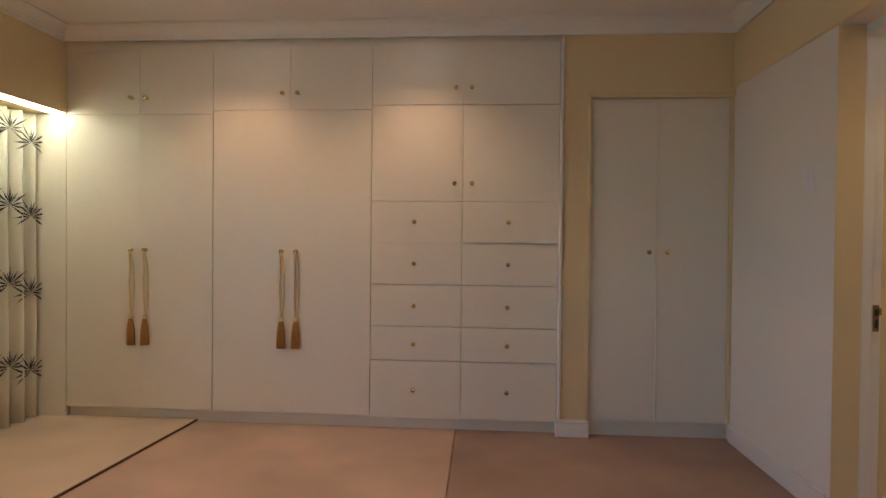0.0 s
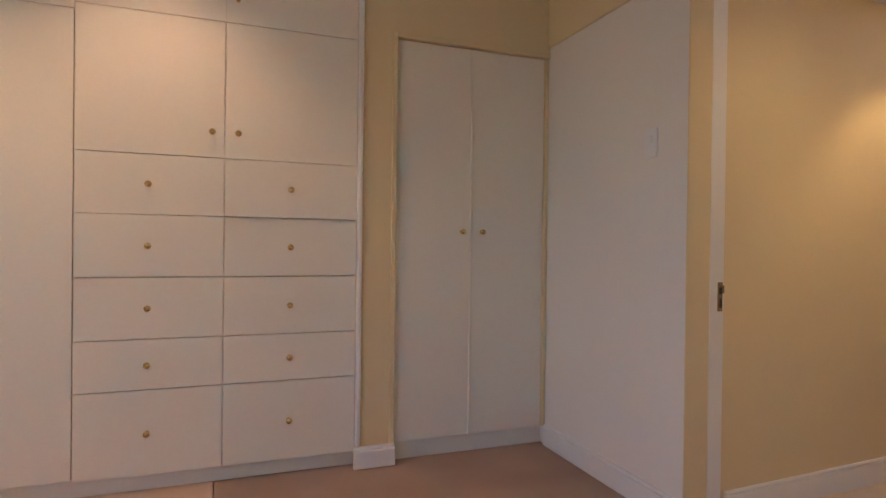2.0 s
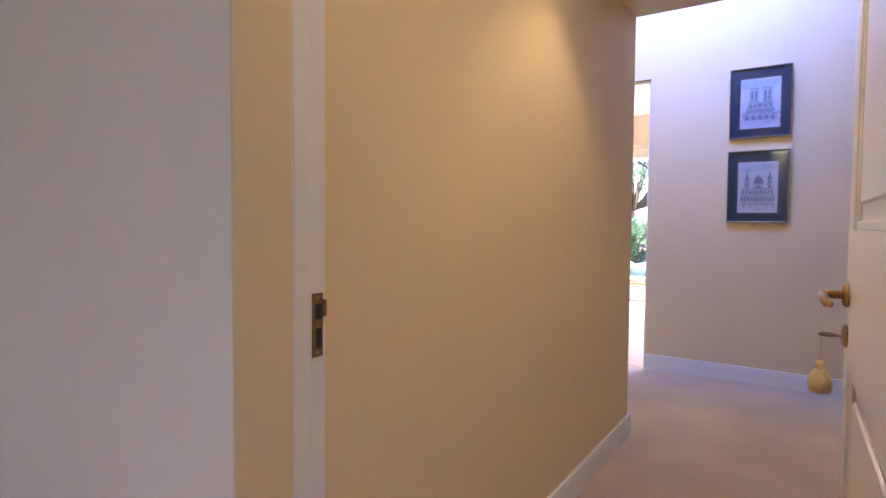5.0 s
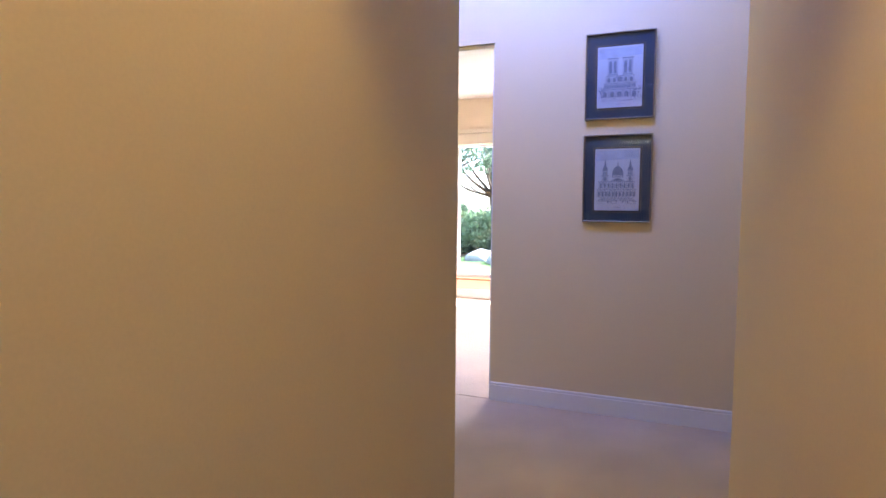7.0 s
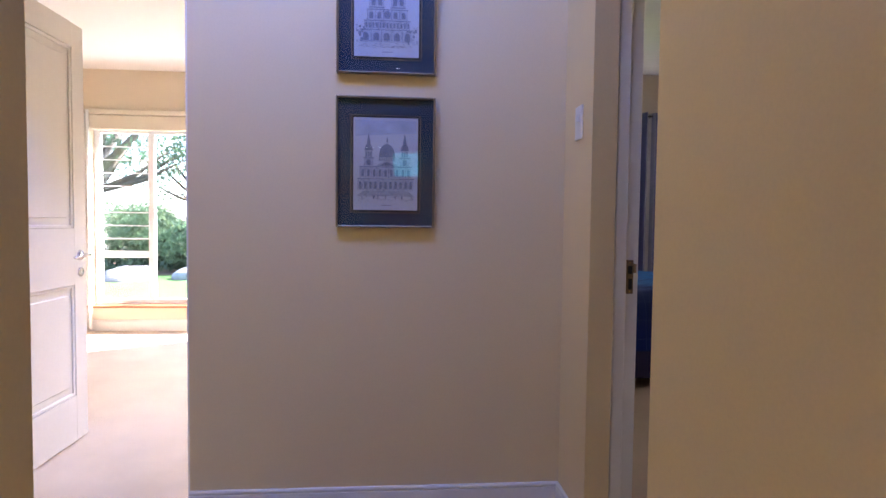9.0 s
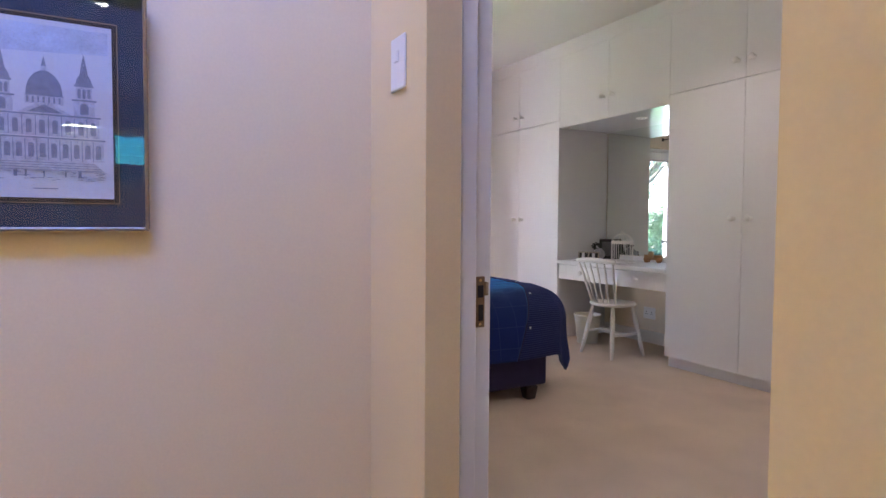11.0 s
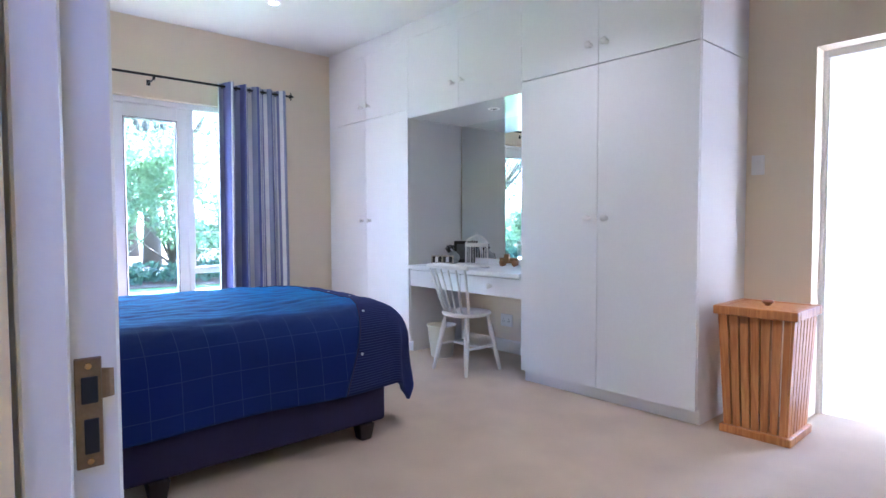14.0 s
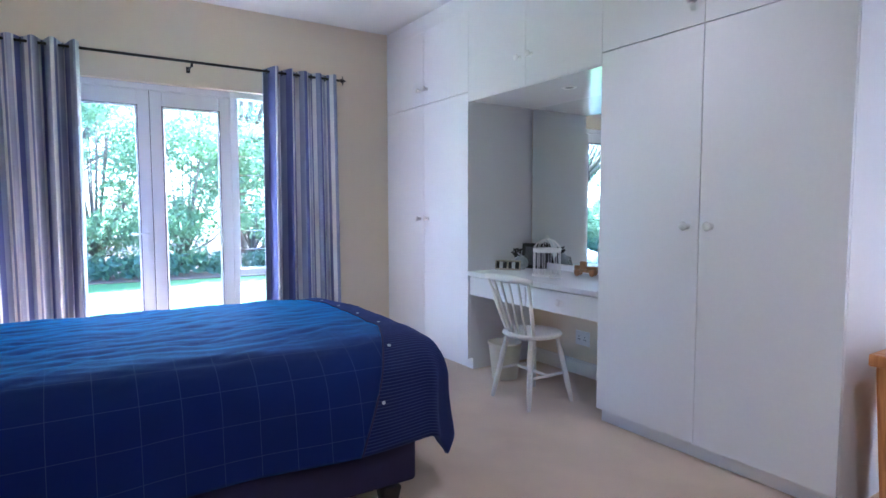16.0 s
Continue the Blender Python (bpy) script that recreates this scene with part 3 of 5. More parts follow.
# ---- doors ----
def lever_handle(parent, m, mat=M_LEVER, key=False):
    """A lever on a round rose with a keyhole rose below it; local -y is away from the door, local x points to the hinge."""
    bm = bmesh.new()
    lathe(bm, [(0.026, 0), (0.026, 0.006), (0.02, 0.01), (0.009, 0.012), (0.009, 0.045), (0.0, 0.047)], (0, 0, 0), 20, pose(0, 0, 0, 90))
    bm.transform(m)
    rose = part("handle_rose", bm, mat, parent, "", True)
    bm = bmesh.new()
    tube(bm, [(-0.006, -0.045, 0), (0.03, -0.048, 0.002), (0.075, -0.046, 0), (0.115, -0.042, -0.006), (0.122, -0.036, -0.008)], [0.010, 0.009, 0.0085, 0.009, 0.006], 10)
    bm.transform(m)
    part("lever", bm, mat, rose, "", True)
    bm = bmesh.new()
    lathe(bm, [(0.024, 0), (0.024, 0.005), (0.018, 0.009), (0.0, 0.009)], (0, 0, -0.085), 20, pose(0, 0, 0, 90))
    bm.transform(m)
    part("keyhole_rose", bm, mat, parent, "", True)
    if key:
        bm = bmesh.new()
        tube(bm, [(0, -0.005, -0.085), (0, -0.022, -0.085)], 0.004, 8)
        ring = [(0.016 * math.cos(a), -0.034 + 0.014 * math.sin(a), -0.085) for a in [k * math.pi / 8 for k in range(17)]]
        tube(bm, ring, 0.0028, 6)
        bm.transform(m)
        part("key", bm, M_BRONZE, parent, "dark key left in the lock", True)
        bm = bmesh.new()
        tube(bm, [(0, -0.044, -0.095), (0.003, -0.044, -0.115), (0, -0.044, -0.14)], 0.0025, 6)
        bm.transform(m)
        part("key_cord", bm, M_CORD, parent)
        bm = bmesh.new()
        lathe(bm, [(0.0, 0), (0.008, -0.003), (0.010, -0.011), (0.0065, -0.017), (0.012, -0.022), (0.020, -0.034), (0.0235, -0.050), (0.021, -0.066), (0.012, -0.071), (0.0, -0.069)], (0, -0.044, -0.14), 14)
        bm.transform(m)
        part("key_tassel", bm, M_CORD, parent, "cream cotton tassel on the key", True)


def panel_door(name, x0, x1, yf, yb, top, label, hand, panels, key=False, handle_z=0.95, mat=M_LEVER):
    """A door leaf standing along x, with sunk moulded panels; yf is the face towards the passage side (smaller or larger y)."""
    d = thing(name, ((x0 + x1) / 2, (yf + yb) / 2, 0.01), label, "door")
    s = 1 if yf > yb else -1
    bm = bmesh.new()
    stile = 0.105
    y0, y1 = min(yf, yb), max(yf, yb)
    box(bm, x0, x0 + stile, y0, y1, 0.012, top, bev=0.002)
    box(bm, x1 - stile, x1, y0, y1, 0.012, top, bev=0.002)
    edges = [0.012] + [v for p in panels for v in p] + [top]
    for a, b in zip(edges[::2], edges[1::2]):
        box(bm, x0 + stile, x1 - stile, y0, y1, a, b)
    part("leaf", bm, M_TRIM, d)
    for a, b in panels:
        bm = bmesh.new()
        box(bm, x0 + stile, x1 - stile, y0 + 0.012, y1 - 0.012, a, b)
        box(bm, x0 + stile + 0.05, x1 - stile - 0.05, y0 + 0.005, y1 - 0.005, a + 0.05, b - 0.05, bev=0.004)
        part("panel", bm, M_TRIM, d)
        bm = bmesh.new()
        for yy in (y0 + 0.004, y1 - 0.012):
            for q in ((x0 + stile, x0 + stile + 0.018, a, b), (x1 - stile - 0.018, x1 - stile, a, b), (x0 + stile + 0.018, x1 - stile - 0.018, a, a + 0.018), (x0 + stile + 0.018, x1 - stile - 0.018, b - 0.018, b)):
                box(bm, q[0], q[1], yy, yy + 0.008, q[2], q[3], bev=0.003)
        part("panel_moulding", bm, M_TRIM, d)
    hx = x1 - 0.055
    for face in ((yf, s), (yb, -s)):
        lever_handle(d, Matrix.Translation((hx, face[0], handle_z)) @ Matrix.Diagonal((-1, -face[1], 1, 1)), mat, key and face[0] == yf)
    return d


passage_leaf = panel_door("passage_door", 2.605, 3.365, 2.185, 2.147, 2.08, "white two-panel door standing open against the passage wall, key in its lock", 1, [(0.22, 0.80), (1.08, 1.96)], True, 0.945)
passage_leaf.matrix_basis = Matrix.Translation((2.605, 2.15, 0)) @ pose(0, 0, 0, 0, 0, 3.9) @ Matrix.Translation((-2.605, -2.15, 0)) @ passage_leaf.matrix_basis
panel_door("sun_room_door", 6.42, 7.20, 4.29, 4.33, 2.09, "white two-panel door standing open into the sunlit room", 1, [(0.24, 0.80), (1.08, 1.97)], False, 0.945, M_CHROME)
frame_x("door_frame_4", 6.30, 6.39, 3.44, 4.335, 2.165, "white painted timber door lining to the sunlit room", w=0.024)


# ---- dressing room things ----
def knob(parent, x, y, z, mat=M_BRASS, s=1.0, direction=90, deep=1.0):
    """A small turned knob on a front that faces -y (direction 90) or +y (direction -90)."""
    bm = bmesh.new()
    prof = [(0.010, 0), (0.010, 0.003), (0.0045, 0.006), (0.0045, 0.015), (0.012, 0.021), (0.0145, 0.027), (0.012, 0.033), (0.0, 0.035)]
    lathe(bm, [(r * s, h * s * deep) for r, h in prof], (x, y, z), 14, pose(0, 0, 0, direction))
    return part("knob", bm, mat, parent, "", True)


def front(parent, name, x0, x1, z0, z1, y, mat, thick=0.02, gap=0.0014, side=1):
    """A cupboard door or drawer front, standing thick proud of its carcass; side 1 faces -y, -1 faces +y."""
    bm = boxes((x0 + gap, x1 - gap, min(y, y + side * thick), max(y, y + side * thick), z0 + gap, z1 - gap), bev=0.0012, seg=2)
    return part(name, bm, mat, parent)


def tasselled_cord(x, z):
    """A looped cord with a thick tassel, hung over a knob of the wardrobe."""
    t = thing("tasselled_cord", (x, 4.04, z), "cream cord with a golden-brown tassel hung on a wardrobe knob", "tassel", "tassels on the wardrobe knobs")
    length = 0.44
    bm = bmesh.new()
    for s in (-1, 1):
        pts = [(x + s * (0.003 + 0.012 * math.sin(math.pi * k / 12)) * (1 if k else 0), 4.028 + 0.024 * min(1, k / 3), z + 0.008 - length * k / 12) for k in range(13)]
        tube(bm, pts, 0.0055, 7)
    part("cord", bm, M_CORD, t, "", True)
    bm = bmesh.new()
    lathe(bm, [(0.0, 0.02), (0.012, 0.014), (0.017, 0), (0.012, -0.014), (0.0, -0.016)], (x, 4.046, z - length), 12)
    part("tassel_head", bm, M_CORD, t, "", True)
    bm = bmesh.new()
    top = z - length - 0.012
    for k in range(30):
        a, r = 2.4 * k, 0.004 + 0.0105 * math.sqrt(k / 30)
        dx, dy = r * math.cos(a), r * math.sin(a)
        tube(bm, [(x + dx * 0.7, 4.043 + dy * 0.6, top), (x + dx * 1.6, 4.043 + dy * 0.8, top - 0.07), (x + dx * 1.9, 4.043 + dy * 0.9, top - 0.165 - 0.012 * random.random())], 0.0048, 5)
    part("tassel_skirt", bm, M_TASSEL, t, "", True)
    return t


YF = 4.06
# tall wardrobes with their own upper cupboards
for xa, xm, xb, zu, zt in ((-1.925, -1.416, -0.915, 2.036, 2.44), (-0.915, -0.399, 0.137, 2.06, 2.46)):
    w = thing("tall_wardrobe", ((xa + xb) / 2, 4.3, 0), "off-white two-door fitted wardrobe with brass knobs", "wardrobe", "fitted wardrobes of the dressing room")
    part("carcass", boxes((xa, xb, YF + 0.021, 4.655, 0.09, zu - 0.004)), M_CUPB, w)
    part("plinth", boxes((xa, xb, YF + 0.036, YF + 0.056, 0, 0.09)), M_CUPB, w)
    for i, (a, b) in enumerate(((xa, xm), (xm, xb))):
        d = front(w, "door", a + (0.0015 if i == 0 else -0.0016), b - (0.0015 if i else -0.0016), 0.085, zu, YF, M_CUPB)
        knob(d, xm + (-0.048 if i == 0 else 0.048), YF, 1.14)
        tasselled_cord(xm + (-0.048 if i == 0 else 0.048), 1.136)
for xa, xm, xb, zu, zt in ((-1.925, -1.416, -0.915, 2.036, 2.455), (-0.915, -0.399, 0.137, 2.06, 2.47), (0.137, 0.725, 1.332, 2.088, 2.485)):
    w = thing("upper_cupboard", ((xa + xb) / 2, 4.3, zu), "off-white two-door cupboard over the fitted wardrobe", "cupboard", "upper cupboards of the dressing room")
    part("carcass", boxes((xa, xb, YF + 0.021, 4.655, zu, 2.596)), M_CUPB, w)
    part("fascia", boxes((xa, xb, YF + 0.003, YF + 0.021, zt, 2.596)), M_CUPB, w)
    for i, (a, b) in enumerate(((xa, xm), (xm, xb))):
        d = front(w, "door", a, b, zu, zt, YF, M_CUPB)
        knob(d, xm + (-0.048 if i == 0 else 0.052), YF, zu + 0.105)
# drawer unit
w = thing("drawer_wardrobe", (0.73, 4.3, 0), "off-white fitted unit with two doors over ten drawers", "chest of drawers", "fitted wardrobes of the dressing room")
part("carcass", boxes((0.137, 1.332, YF + 0.021, 4.655, 0.08, 2.084)), M_CUPB, w)
part("plinth", boxes((0.137, 1.332, YF + 0.036, YF + 0.056, 0, 0.08)), M_CUPB, w)
levels = [1.472, 1.208, 0.938, 0.668, 0.448, 0.074]
for i, (a, b) in enumerate(((0.137, 0.725), (0.725, 1.332))):
    d = front(w, "door", a, b, levels[0], 2.088, YF, M_CUPB)
    knob(d, 0.725 + (-0.052 if i == 0 else 0.058), YF, 1.585)
    for k, (z1, z0) in enumerate(zip(levels, levels[1:])):
        out = 0.011 if (i == 1 and k == 0) else 0.003 if k % 2 else 0.0
        dr = front(w, "drawer_front", a, b, z0, z1, YF - out, M_CUPB, thick=0.02 + out, gap=0.0018)
        knob(dr, (a + b) / 2 - 0.012, YF - out, (z0 + z1) / 2 + 0.0)
# built-in cupboard beside the pier
w = thing("built_in_cupboard", (1.95, 4.3, 0), "off-white two-door cupboard built into the cream wall", "cupboard")
part("carcass", boxes((1.512, 2.388, 4.075, 4.515, 0.09, 2.136)), M_CUPB, w)
part("plinth", boxes((1.512, 2.388, 4.085, 4.1, 0, 0.09)), M_CUPB, w)
for a, b, x in ((1.522, 1.938, 1.886), (1.938, 2.368, 1.998)):
    d = front(w, "door", a, b, 0.098, 2.118, 4.052, M_CUPB, thick=0.022)
    knob(d, x, 4.052, 1.163)
part("cover_strip", boxes((1.931, 1.945, 4.046, 4.053, 0.1, 2.116), bev=0.002), M_CUPB, w)
part("architrave", boxes((1.498, 1.522, 4.02, 4.06, 0.0, 2.142), (2.368, 2.389, 4.034, 4.06, 0.1, 2.12), (1.522, 2.389, 4.02, 4.06, 2.12, 2.142), bev=0.003), M_WALL, w)


def rocker_switch(name, m, label, levers=1):
    s = thing(name, m.translation, label, "light switch")
    bm = boxes((-0.038, 0.038, -0.007, 0, -0.06, 0.06), bev=0.004, seg=2)
    bm.transform(m)
    part("plate", bm, M_PLASTIC, s)
    bm = boxes((-0.011, 0.011, -0.012, -0.006, 0.0, 0.03), bev=0.003)
    bm.transform(m)
    part("rocker", bm, M_PLASTIC, s)
    return s


rocker_switch("light_switch", pose(2.39, 3.212, 1.527, 0, 0, -90), "white plastic light switch on the cream wall")
rocker_switch("light_switch", pose(6.105, 2.05, 1.49, 0, 0, 180), "white plastic light switch beside the bedroom door")
rocker_switch("light_switch", pose(6.697, -1.80, 1.50, 0, 0, 180), "white plastic light switch beside the bathroom door")

# carpet offcut with a bound edge, over the fitted carpet
rug = thing("carpet_piece", (-1.6, 3.2, 0), "loose beige carpet piece with a dark bound edge on the floor", "carpet")
part("carpet", prism([(-2.31, 1.0), (-1.26, 1.0), (-1.115, 2.93), (-1.035, 4.10), (-2.31, 4.10)], 0.001, 0.016), M_OFFCUT, rug)
bm = bmesh.new()
tube(bm, [(-1.26, 1.0, 0.008), (-1.115, 2.93, 0.008), (-1.035, 4.10, 0.008)], 0.0075, 8)
part("bound_edge", bm, M_EDGE, rug, "dark brown bound edge")


def cloth(bm, path, z0, z1, rows, sway=0.0, thick=0.004):
    """A hanging cloth along plan points (x, y, u); returns nothing. UVs are metres of cloth."""
    uv = bm.loops.layers.uv.verify()
    grid = []
    for j in range(rows + 1):
        f = j / rows
        z = z1 + (z0 - z1) * f
        grid.append([(bm.verts.new((x + sway * f * math.sin(u * 3.1), y + sway * f * math.cos(u * 2.3), z)), u, z) for x, y, u in path])
    for a, b in zip(grid, grid[1:]):
        for i in range(len(path) - 1):
            q = (a[i], a[i + 1], b[i + 1], b[i])
            fc = bm.faces.new([v[0] for v in q])
            for lp, v in zip(fc.loops, q):
                lp[uv].uv = (v[1], v[2])
    return bm


def pleats(p0, p1, waves, amp, per=10, uneven=0.25, fullness=1.7):
    """Plan points of a pleated curtain between two plan points."""
    p0, p1 = Vector(p0), Vector(p1)
    d = p1 - p0
    nrm = Vector((-d.y, d.x)).normalized()
    out, n = [], waves * per
    for i in range(n + 1):
        f = i / n
        ph = 2 * math.pi * waves * (f + 0.02 * uneven * math.sin(17 * f))
        q = p0 + d * (f + 0.012 * math.sin(2 * ph) / waves) + nrm * amp * math.sin(ph) * (1 + uneven * math.sin(5.3 * f + 1))
        out.append((q.x, q.y, d.length * fullness * f))
    return out


def hang(name, label, path, z0, z1, mat, cat="curtain", group="", sway=0.012):
    c = thing(name, (path[0][0], path[0][1], z0), label, cat, group)
    bm = bmesh.new()
    cloth(bm, path, z0, z1, 10, sway)
    o = part("cloth", bm, mat, c, "", True)
    md = o.modifiers.new("thickness", "SOLIDIFY")
    md.thickness = 0.003
    return c


c1 = hang("printed_curtain", "cream curtain printed with black leaf sprays, drawn beside the wardrobe", pleats((-2.16, 4.04), (-2.14, 3.25), 7, 0.045), 0.02, 2.03, M_WHITECURT)
# leaf sprays printed on the curtain
bm = bmesh.new()
for z in (0.38, 0.90, 1.40, 1.88):
    for yy in (3.97, 3.80, 3.63, 3.46):
        zc = z + 0.05 * math.sin(yy * 9)
        for k in range(13):
            a = radians(-28 + 19.5 * k)
            r = (0.125 + 0.035 * math.sin(k * 2.1 + yy * 7)) * (1.25 if abs(math.cos(a)) > 0.6 else 0.9)
            w_ = 0.0075
            ca, sa = math.cos(a), math.sin(a)
            pts = [(0, 0), (0.5 * r, w_), (r, 0), (0.5 * r, -w_)]
            bm.faces.new([bm.verts.new((-2.098 + 0.004 * math.sin(k), yy + (p * ca - q * sa) * 0.8, zc + (p * sa + q * ca) * 0.85)) for p, q in pts])
tagged(part("leaf_print", bm, M_PRINT, c1, "charcoal leaf sprays"), kind="stuff")
hang("printed_curtain", "cream curtain printed with black leaf sprays", pleats((-2.16, 1.75), (-2.14, 1.35), 5, 0.045), 0.02, 2.03, M_WHITECURT)
led = thing("led_strip", (-1.94, 1.3, 2.03), "greenish white light strip under the boxed pelmet", "strip light")
part("diffuser", boxes((-1.99, -1.93, 2.95, 4.05, 2.032, 2.044), bev=0.003), M_LED, led)
filler = thing("end_panel", (-2.12, 4.07, 0), "off-white end panel behind the curtain", "panel")
part("board", boxes((-2.318, -1.928, 4.062, 4.09, 0.0, 2.04), bev=0.002), M_CUPB, filler)


def louvre_window(name, x0, x1, y0, y1, z0, z1, blades, label):
    """A louvred window in a wall that faces along x."""
    w = tagged(new(name), label, "window", kind="structure")
    f = 0.05
    part("window_frame", boxes((x0, x1, y0, y0 + f, z0, z1), (x0, x1, y1 - f, y1, z0, z1), (x0, x1, y0 + f, y1 - f, z0, z0 + f), (x0, x1, y0 + f, y1 - f, z1 - f, z1), bev=0.004), M_UPVC, w)
    for k in range(blades):
        z = z0 + f + (z1 - z0 - 2 * f) * (k + 0.5) / blades
        bm = boxes((-0.003, 0.003, y0 + f, y1 - f, -0.5 * (z1 - z0 - 2 * f) / blades, 0.5 * (z1 - z0 - 2 * f) / blades))
        bm.transform(pose((x0 + x1) / 2, 0, z, 0, 6, 0))
        o = part("pane", bm, M_LOUVRE, w)
        o.visible_shadow = False
        part("blade_rail", boxes(((x0 + x1) / 2 - 0.012, (x0 + x1) / 2 + 0.012, y0 + f, y1 - f, z - 0.5 * (z1 - z0 - 2 * f) / blades - 0.006, z - 0.5 * (z1 - z0 - 2 * f) / blades + 0.006)), M_UPVC, w)
    return w


louvre_window("window_dressing_small", -2.44, -2.38, 2.2, 2.78, 1.5, 2.02, 3, "small white louvred window of the dressing room")
louvre_window("window_dressing_large", -2.44, -2.38, -1.4, 1.3, 0.6, 2.04, 8, "white louvred window of the dressing room")

# ---- passage and lobby ----
def downlight(x, y, z, lit=True):
    d = thing("ceiling_downlight_or_fill", (x, y, z), "small round recessed downlight, lit, in places an added fill" if lit else "small round recessed downlight, switched off", "downlight", "recessed downlights")
    bm = bmesh.new()
    lathe(bm, [(0.030, 0.0), (0.034, -0.006), (0.048, -0.006), (0.050, -0.001), (0.050, 0.0)], (x, y, z), 20)
    part("trim_ring", bm, M_PLASTIC, d, "", True)
    bm = bmesh.new()
    lathe(bm, [(0.0, -0.0045), (0.026, -0.0045), (0.029, -0.0025), (0.0, -0.002)], (x, y, z - 0.002), 16)
    part("bulb", bm, M_BULB if lit else M_CHROME, d, "glowing bulb" if lit else "dull lamp face", True)
    return d


# The added fill lamps get a downlight fitting as well.
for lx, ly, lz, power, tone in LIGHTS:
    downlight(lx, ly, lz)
downlight(8.56, -1.41, 2.076, False)


def framed_print(name, y0, y1, z0, z1, label, scene_kind):
    """A print under glass on the wall that faces -x: mount, paper, engraving and a thin moulding."""
    p = thing(name, (6.27, (y0 + y1) / 2, z0), label, "picture", "framed prints on the passage wall")
    x = 6.28
    w, h, f = y1 - y0, z1 - z0, 0.008
    part("backing", boxes((x - 0.012, x - 0.002, y0 + f, y1 - f, z0 + f, z1 - f)), M_MAT1, p, "dark navy mount")
    part("frame", boxes((x - 0.024, x - 0.001, y0, y0 + f, z0, z1), (x - 0.024, x - 0.001, y1 - f, y1, z0, z1), (x - 0.024, x - 0.001, y0 + f, y1 - f, z0, z0 + f), (x - 0.024, x - 0.001, y0 + f, y1 - f, z1 - f, z1), bev=0.003), M_FRAME, p, "thin bronze moulding")
    mx, mz0, mz1 = w * 0.175, h * 0.135, h * 0.16
    part("inner_slip", boxes((x - 0.0135, x - 0.012, y0 + mx - 0.008, y1 - mx + 0.008, z0 + mz0 - 0.008, z1 - mz1 + 0.008)), M_BLACK, p, "black inner slip")
    e0, e1 = 0.0105, 0.0085
    part("inner_line", boxes((x - 0.0132, x - 0.012, y0 + mx - e0, y0 + mx - e1, z0 + mz0 - e0, z1 - mz1 + e0), (x - 0.0132, x - 0.012, y1 - mx + e1, y1 - mx + e0, z0 + mz0 - e0, z1 - mz1 + e0), (x - 0.0132, x - 0.012, y0 + mx - e1, y1 - mx + e1, z0 + mz0 - e0, z0 + mz0 - e1), (x - 0.0132, x - 0.012, y0 + mx - e1, y1 - mx + e1, z1 - mz1 + e1, z1 - mz1 + e0)), M_FRAME, p, "fine bronze line round the slip")
    a0, a1, b0, b1 = y0 + mx, y1 - mx, z0 + mz0, z1 - mz1
    part("paper", boxes((x - 0.0148, x - 0.0134, a0, a1, b0, b1)), M_PAPER, p, "pale print paper")
    W, H = a1 - a0, b1 - b0
    lo, hi = bmesh.new(), bmesh.new()

    def blk(bm, u0, u1, v0, v1, d=0.0008):
        box(bm, x - 0.0148 - d, x - 0.0147, a0 + W * (1 - u1), a0 + W * (1 - u0), b0 + H * v0, b0 + H * v1)

    def tri(bm, u0, u1, v0, v1, d=0.0009, steps=6, power=1.0):
        for k in range(steps):
            s0 = (k / steps) ** power
            c, hw = (u0 + u1) / 2, (u1 - u0) / 2 * (1 - s0)
            blk(bm, c - hw, c + hw, v0 + (v1 - v0) * k / steps, v0 + (v1 - v0) * (k + 1) / steps, d)
    rnd = random.Random(len(scene_kind))

    def poly(bm, pts, d=0.0008):
        """A flat inked shape through (u, v) points, given some thickness."""
        f, g = ([bm.verts.new((x - 0.0148 - e, a0 + W * (1 - u), b0 + H * v)) for u, v in pts] for e in (d, 0.0))
        bm.faces.new(f)
        for k in range(len(pts)):
            bm.faces.new((f[k], f[(k + 1) % len(pts)], g[(k + 1) % len(pts)], g[k]))

    def arched(bm, u0, u1, v0, v1, d=0.0012):
        c, r = (u0 + u1) / 2, (u1 - u0) / 2
        poly(bm, [(u0, v0), (u1, v0)] + [(c + r * math.cos(math.pi * k / 6), v1 - r * 0.7 + r * 0.7 * math.sin(math.pi * k / 6)) for k in range(7)], d)

    def storey(u0, u1, v0, v1, bays, opening=0.5):
        """A band of wall with columns, arched openings and a moulded ledge."""
        blk(lo, u0, u1, v0, v1)
        blk(hi, u0 - 0.012, u1 + 0.012, v1 - 0.008, v1, 0.0014)
        w = (u1 - u0) / bays
        for k in range(bays):
            c = u0 + (k + 0.5) * w
            arched(hi, c - w * opening / 2, c + w * opening / 2, v0 + (v1 - v0) * 0.12, v0 + (v1 - v0) * 0.74)
            blk(hi, u0 + k * w - 0.003, u0 + k * w + 0.003, v0, v1 - 0.012, 0.0013)
    wash = bmesh.new()
    poly(wash, [(0.03, 0.80), (0.97, 0.84), (0.97, 0.97), (0.03, 0.97)], 0.0004)
    part("sky_wash", wash, M_WASH, p, "pale blue wash of sky")
    for k in range(46):
        u, v = 0.06 + 0.86 * rnd.random(), 0.10 + 0.05 * rnd.random()
        blk(hi, u, u + 0.02 + 0.04 * rnd.random(), v, v + 0.003, 0.0011)
